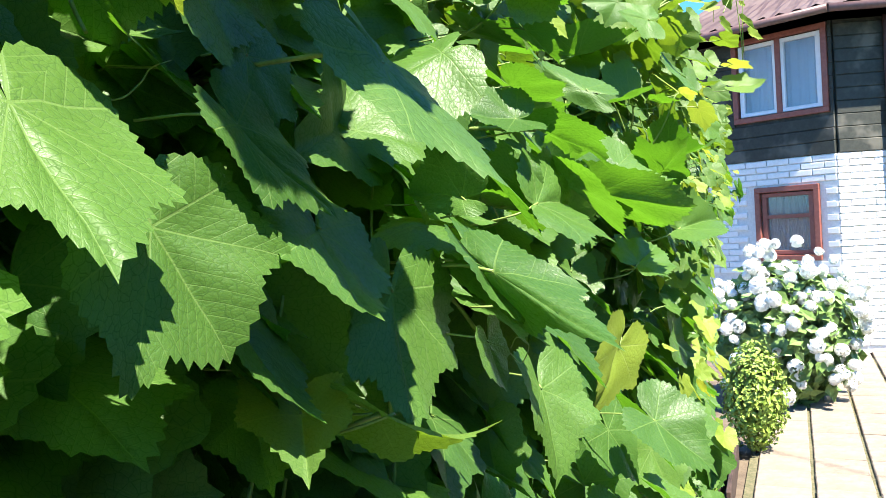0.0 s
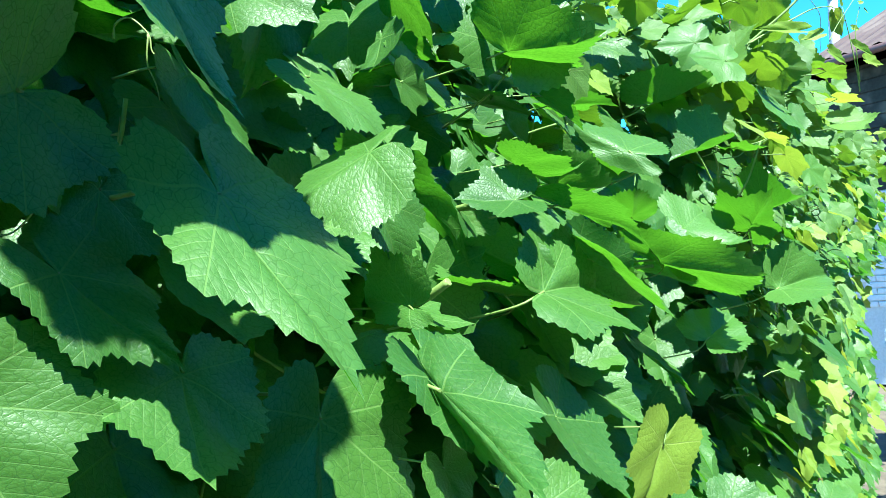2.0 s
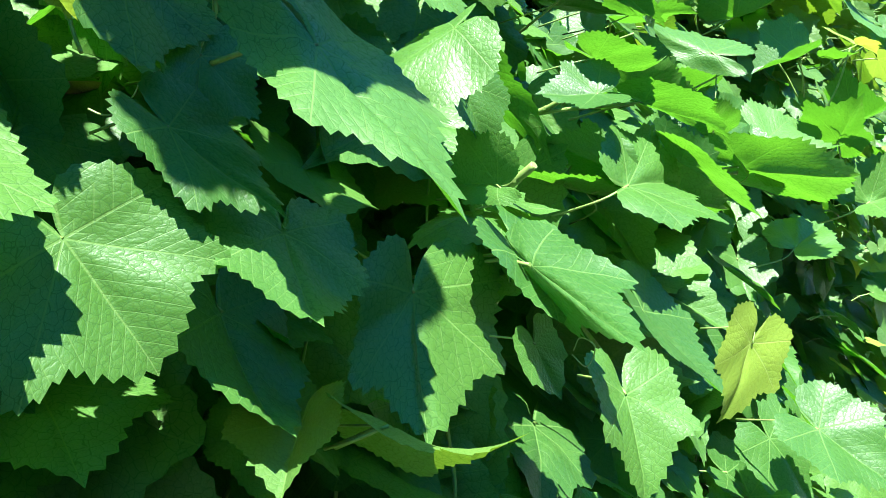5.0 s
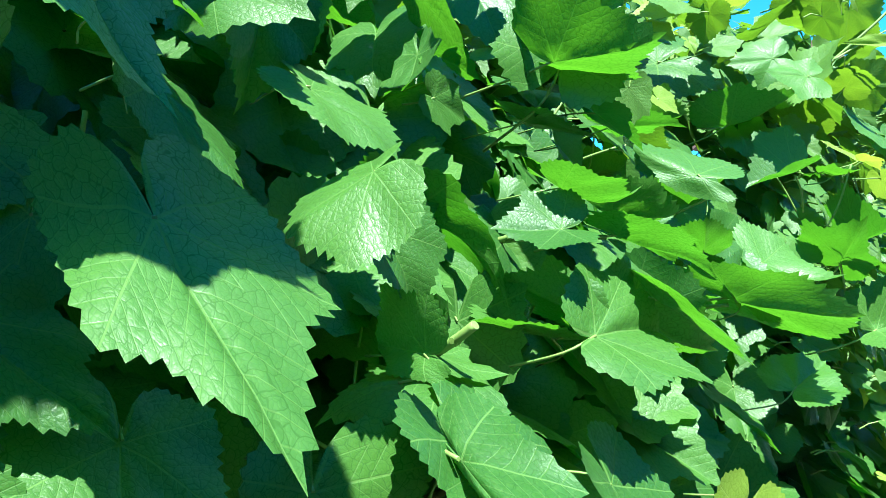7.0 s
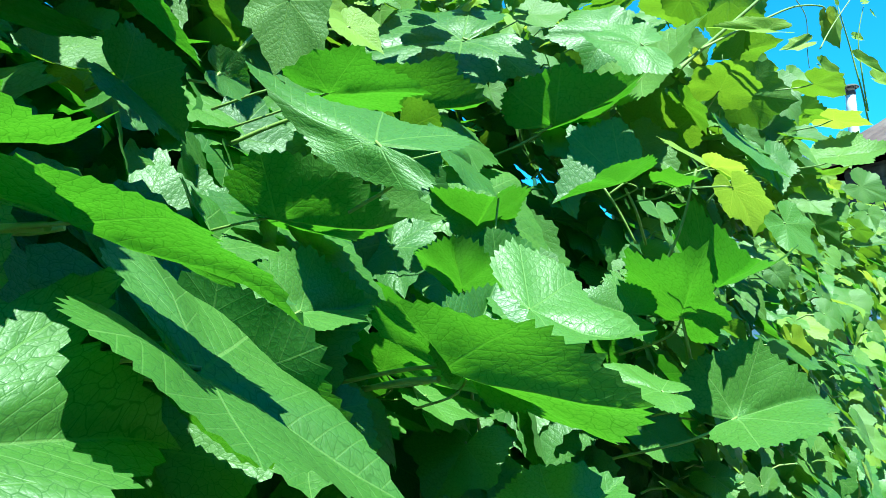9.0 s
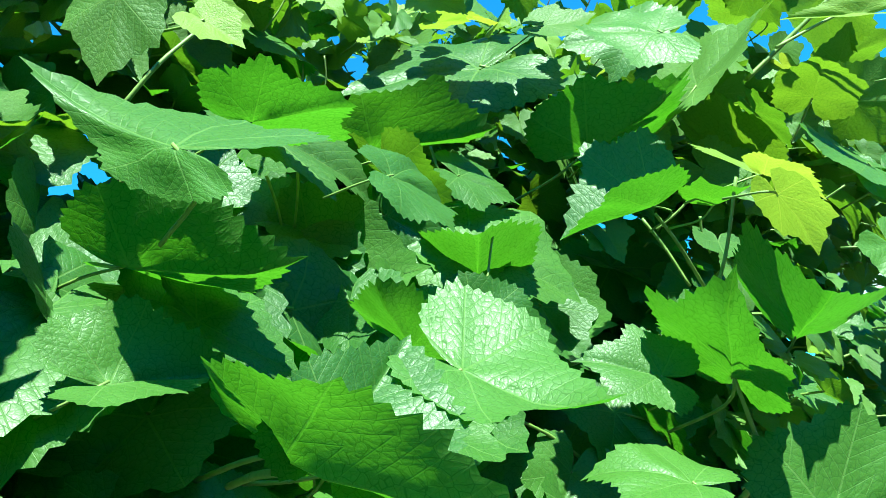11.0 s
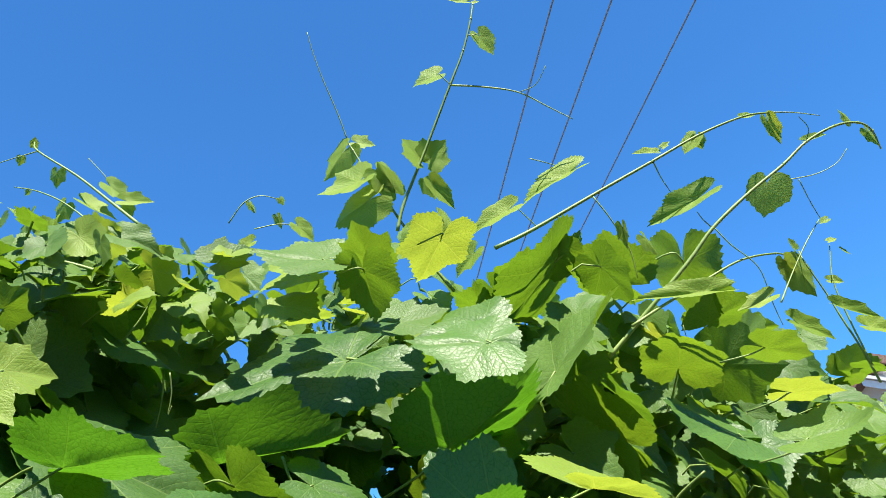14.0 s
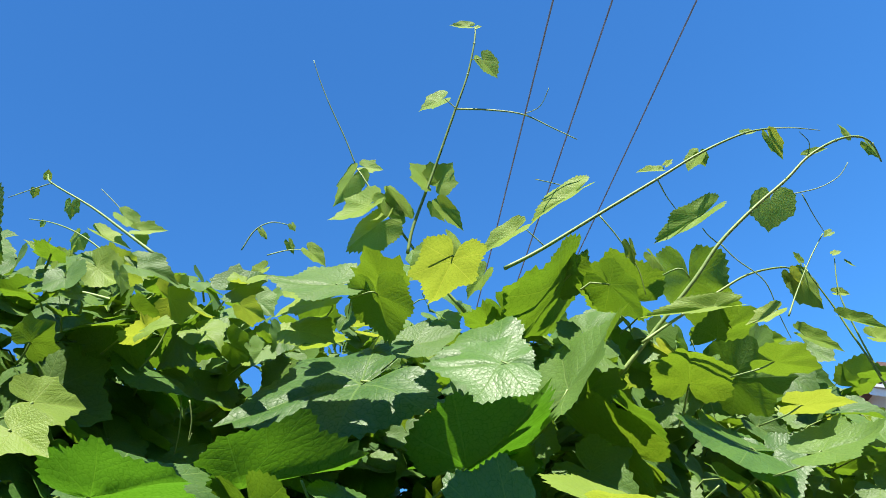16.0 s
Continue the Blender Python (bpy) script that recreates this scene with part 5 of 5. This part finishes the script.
VARIANTS = []
vr = random.Random(31)
for k in range(14):
    r = (vr.uniform(0.8, 1.1), vr.uniform(-0.15, 0.15), vr.uniform(-0.15, 0.55))
    l = (vr.uniform(0.8, 1.1), vr.uniform(-0.15, 0.15), vr.uniform(-0.15, 0.55))
    VARIANTS.append(blade(vr, r, l, 14, (0.4, 0.75, 1.0), vr.uniform(0.3, 1.0), 0.12))


def leaf_turn(rng, up, tip_down, wild=0.0):
    """Axes of a leaf that faces out and up, with its tip hanging outwards."""
    n = Vector((rng.uniform(0.3 - wild, 1.0), rng.uniform(-0.75 - wild, 0.45 + wild), rng.uniform(0.1, 1.0) * up))
    n.normalize()
    t = Vector((rng.uniform(0.0, 0.8), rng.uniform(-0.9, 0.9), -tip_down * rng.uniform(0.2, 1.2)))
    t = (t - n * t.dot(n)).normalized()
    s = t.cross(n)
    return Matrix((s, t, n)).transposed()


def joined(name, items, material, v, label):
    co, uv, fa = [], [], []
    for k, place, turn, size in items:
        c, q, f = VARIANTS[k]
        base = sum(len(b) for b in co)
        a = np.asarray(c) @ (np.asarray(turn).T * size) + np.asarray(place)
        co.append(a)
        uv.append(np.asarray(q))
        fa += [tuple(i + base for i in g) for g in f]
    me = mesh_of(name, np.concatenate(co).tolist(), np.concatenate(uv).tolist(), fa, material)
    ob = adopt(new(name, me), v)
    return tagged(ob, label, kind="stuff")


def fill(seed, count, y0, y1, z0, z1, deep0, deep1, size0, size1, up=1.0):
    rng = random.Random(seed)
    out = []
    for _ in range(count):
        y, z = rng.uniform(y0, y1), rng.uniform(z0, z1)
        x = face_x(y, z) - rng.uniform(deep0, deep1)
        out.append((rng.randrange(len(VARIANTS)), (x, y, z), leaf_turn(rng, up, 1.0), rng.uniform(size0, size1)))
    return out


def crest(seed, count, y0, y1, size0, size1, lift=0.0, depth=0.22, front=-0.27, back=-0.62):
    """Leaves of the rounded top of the row, which rises away from the path."""
    rng = random.Random(seed)
    out = []
    for _ in range(count):
        y, x = rng.uniform(y0, y1), front + (back - front) * rng.random() ** 0.8
        z = 2.00 + (-0.20 - x) * 0.62 + 0.05 * noise.noise((y * 3.0, x * 3.0, 4.0)) + lift - depth * rng.random()
        out.append((rng.randrange(len(VARIANTS)), (x, y, z), leaf_turn(rng, 1.1, 0.7, 0.5), rng.uniform(size0, size1)))
    return out


def stalks(items, v, share, seed):
    """Thin leaf stalks that run from the leaves back to the canes."""
    rng = random.Random(seed)
    bm = bmesh.new()
    for k, place, turn, size in items:
        if rng.random() > share:
            continue
        b = Vector(place)
        back = -(turn @ Vector((0, 1, 0)))
        L = size * rng.uniform(0.8, 1.3)
        end = b + back * L * 0.5 + Vector((-0.6, rng.uniform(-0.4, 0.4), -0.5)) * L * 0.7
        tube(bm, [b, b.lerp(end, 0.5) + back * L * 0.15, end], 0.0010, 0.0014, 4, False)
    ob = adopt(part("stalk_growth", bm, M_CANE, v), v)
    return tagged(ob, "thin pale green leaf stalks", kind="stuff")


def inner_canes(seed, count, y0, y1, v):
    """Green canes that climb inside the row, joint by joint."""
    rng = random.Random(seed)
    for _ in range(count):
        y, z = rng.uniform(y0, y1), rng.uniform(1.15, 1.6)
        x = face_x(y, z) - rng.uniform(0.14, 0.28)
        p = Vector((x, y, z))
        d = Vector((rng.uniform(-0.3, 0.2), rng.uniform(-0.8, 0.8), rng.uniform(0.3, 1.0))).normalized()
        pts = [p.copy()]
        for k in range(rng.randrange(4, 7)):
            d = (d + Vector((rng.uniform(-0.25, 0.12), rng.uniform(-0.45, 0.45), rng.uniform(-0.2, 0.25)))).normalized()
            p = p + d * rng.uniform(0.055, 0.085)
            pts.append(p.copy())
        bm = bmesh.new()
        tube(bm, smooth_line(pts, 3), rng.uniform(0.0018, 0.0028), 0.0010, 6)
        adopt(part("cane", bm, M_CANE, v), v)


v0, v1, v2 = (v for _, _, v in VINES)
INNER, FAR_SIDE, LOWER, CREST = "shaded inner vine leaves", "leaves on the far side of the row", "lower vine leaves", "leaves along the crest of the row"
FRONT = "smaller leaves among the front ones"
near = fill(41, 420, 0.15, 0.92, 1.1, 2.0, 0.15, 0.38, 0.07, 0.12)
joined("foliage", near, M_LEAF, v0, INNER)
stalks(near, v0, 0.5, 61)
joined("foliage", fill(50, 330, -1.2, 0.15, 1.1, 2.0, 0.05, 0.34, 0.07, 0.12), M_LEAF, v0, INNER)
mid = fill(42, 620, 0.92, 2.0, 1.1, 1.87, 0.13, 0.36, 0.06, 0.11)
joined("foliage", mid, M_LEAF, v1, INNER)
stalks(mid, v1, 0.6, 62)
small = fill(55, 75, 1.5, 2.0, 1.35, 1.95, 0.03, 0.12, 0.03, 0.06)
joined("foliage", small, M_LEAF, v1, FRONT)
stalks(small, v1, 1.0, 63)
joined("foliage", fill(46, 560, -1.2, 2.0, 1.2, 1.98, 0.35, 0.5, 0.08, 0.12), M_LEAF, v1, FAR_SIDE)
joined("foliage", fill(43, 700, -1.2, 2.0, 0.05, 1.35, 0.0, 0.35, 0.07, 0.12), M_LEAF, v0, LOWER)
far = fill(44, 1500, 1.75, 4.3, 0.05, 2.02, 0.0, 0.32, 0.045, 0.085)
joined("foliage", far, M_LEAF, v2, "green vine leaves along the row")
stalks(far, v2, 0.5, 64)
joined("foliage", crest(51, 260, -1.2, 0.95, 0.05, 0.09), M_LEAF, v0, CREST)
# two unseen clusters, added overhead to darken the near leaves and interior
joined("foliage", crest(57, 34, -0.9, 0.02, 0.05, 0.09, 0.06, 0.10, -0.02) + crest(64, 30, 0.02, 0.42, 0.06, 0.10, 0.10, 0.12, -0.14, -0.50), M_LEAF, v0, "unseen leaves added over the path to shade the row")
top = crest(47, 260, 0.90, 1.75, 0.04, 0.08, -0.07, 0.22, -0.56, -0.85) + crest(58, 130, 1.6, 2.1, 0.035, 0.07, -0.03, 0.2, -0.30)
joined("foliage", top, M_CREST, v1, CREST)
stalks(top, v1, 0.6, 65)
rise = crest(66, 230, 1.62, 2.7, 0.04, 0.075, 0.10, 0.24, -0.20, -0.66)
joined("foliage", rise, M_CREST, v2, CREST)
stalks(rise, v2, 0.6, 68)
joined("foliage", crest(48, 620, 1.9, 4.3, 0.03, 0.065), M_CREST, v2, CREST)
joined("young_foliage", fill(45, 300, 1.6, 4.3, 0.9, 2.05, -0.03, 0.10, 0.022, 0.05), M_YOUNG, v2, "yellow-green young leaves")
joined("young_foliage", crest(49, 60, 0.95, 2.0, 0.02, 0.045, -0.02, 0.1, -0.40), M_YOUNG, v1, "yellow-green young leaves on the crest")
joined("young_foliage", crest(52, 260, 1.8, 4.3, 0.02, 0.045, 0.05, 0.14), M_YOUNG, v2, "yellow-green young leaves on the crest")
joined("foliage", fill(62, 300, 0.5, 1.8, 1.72, 2.08, 0.20, 0.42, 0.06, 0.10), M_LEAF, v1, INNER)
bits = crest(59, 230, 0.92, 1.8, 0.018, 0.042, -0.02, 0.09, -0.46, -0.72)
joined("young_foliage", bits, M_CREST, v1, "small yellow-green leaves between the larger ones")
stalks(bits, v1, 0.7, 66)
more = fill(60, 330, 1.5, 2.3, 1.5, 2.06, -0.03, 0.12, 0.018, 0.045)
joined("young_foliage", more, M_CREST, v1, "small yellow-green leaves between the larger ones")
stalks(more, v1, 0.7, 67)
inner_canes(71, 22, 0.2, 0.9, v0)
inner_canes(72, 34, 0.95, 1.95, v1)

# trunks and trellis
for y0, y1, v in VINES:
    yc = (y0 + y1) / 2
    bm = bmesh.new()
    tube(bm, smooth_line([(-0.48, yc, -0.06), (-0.46, yc + 0.03, 0.5), (-0.50, yc - 0.03, 1.0), (-0.47, yc + 0.05, 1.6)], 5), 0.028, 0.014, 9)
    adopt(part("trunk", bm, M_WOOD, v), v)
    for s in (-1, 1):
        for zz in (1.0, 1.45, 1.72):
            bm = bmesh.new()
            tube(bm, smooth_line([(-0.49, yc, zz - 0.15), (-0.46, yc + s * 0.3, zz), (-0.44, yc + s * (y1 - y0) * 0.45, zz + 0.05)], 5), 0.007, 0.004, 6)
            adopt(part("cane", bm, M_WOOD, v), v)


# ---------------------------------------------------------------- pieces: paving tiles, bricks, boards
def piece_mesh(name, w, d, h, bevel, material):
    b = bmesh.new()
    box(b, -w / 2, -d / 2, -h / 2, w / 2, d / 2, h / 2, None, bevel)
    me = bpy.data.meshes.new(name)
    b.to_mesh(me)
    b.free()
    me.materials.append(material)
    return me


prng = random.Random(77)
tile_me = piece_mesh("paving_tile", 0.30, 0.30, 0.04, 0.006, M_TILE)
for r in range(34):
    for c in range(4):
        o = new("paving_tile", tile_me)
        o.parent = path_bed
        o.matrix_basis = pose(-0.13 + c * 0.325, 1.0 + r * 0.312, -0.009 + prng.uniform(-0.003, 0.004), prng.uniform(-0.6, 0.6), prng.uniform(-0.6, 0.6), prng.uniform(-0.8, 0.8))
brick_me = piece_mesh("brick", 0.245, 0.03, 0.060, 0.004, M_BRICK)
half_me = piece_mesh("brick", 0.117, 0.03, 0.060, 0.004, M_BRICK)


def lay_bricks(m, x0, x1, z0, z1, hole):
    z, row = z1 - 0.04, 0
    while z > z0:
        x = x0 + 0.125 + (0.128 if row % 2 else 0.0)
        if row % 2:
            o = new("brick", half_me)
            o.parent = lower
            o.matrix_basis = m @ pose(x0 + 0.061, 0.006, z)
        while x < x1 - 0.1:
            if not (hole and hole[0] - 0.17 < x < hole[1] + 0.17 and hole[2] - 0.06 < z < hole[3] + 0.10):
                o = new("brick", brick_me)
                o.parent = lower
                o.matrix_basis = m @ pose(x, 0.006 + prng.uniform(-0.003, 0.003), z, prng.uniform(-0.5, 0.5), 0, prng.uniform(-0.5, 0.5))
            x += 0.256
        z -= 0.072
        row += 1


lay_bricks(FL, 0.0, LEN_L, 0.9, LEDGE, (0.25, 0.86, 1.08, 1.80))
lay_bricks(FR, 0.0, 1.6, 0.1, LEDGE, None)


def lay_boards(m, x0, x1, hole):
    z = LEDGE + 0.07
    while z < EAVE - 0.05:
        spans = [(x0, x1)]
        if hole and hole[2] - 0.13 < z < hole[3] + 0.13:
            spans = [(x0, hole[0] - 0.062), (hole[1] + 0.062, x1)]
        for a, b in spans:
            if b - a < 0.03:
                continue
            bm = bmesh.new()
            box(bm, a, 0.0, z - 0.067, b, 0.022, z + 0.067, m, 0.006)
            ob = part("board", bm, M_BOARD, upper)
            ob.rotation_euler = (0, 0, prng.uniform(-0.0005, 0.0005))
        z += 0.138


lay_boards(FL, 0.0, LEN_L, (0.10, 1.06, 2.68, 3.52))
lay_boards(FR, 0.02, 2.2, None)
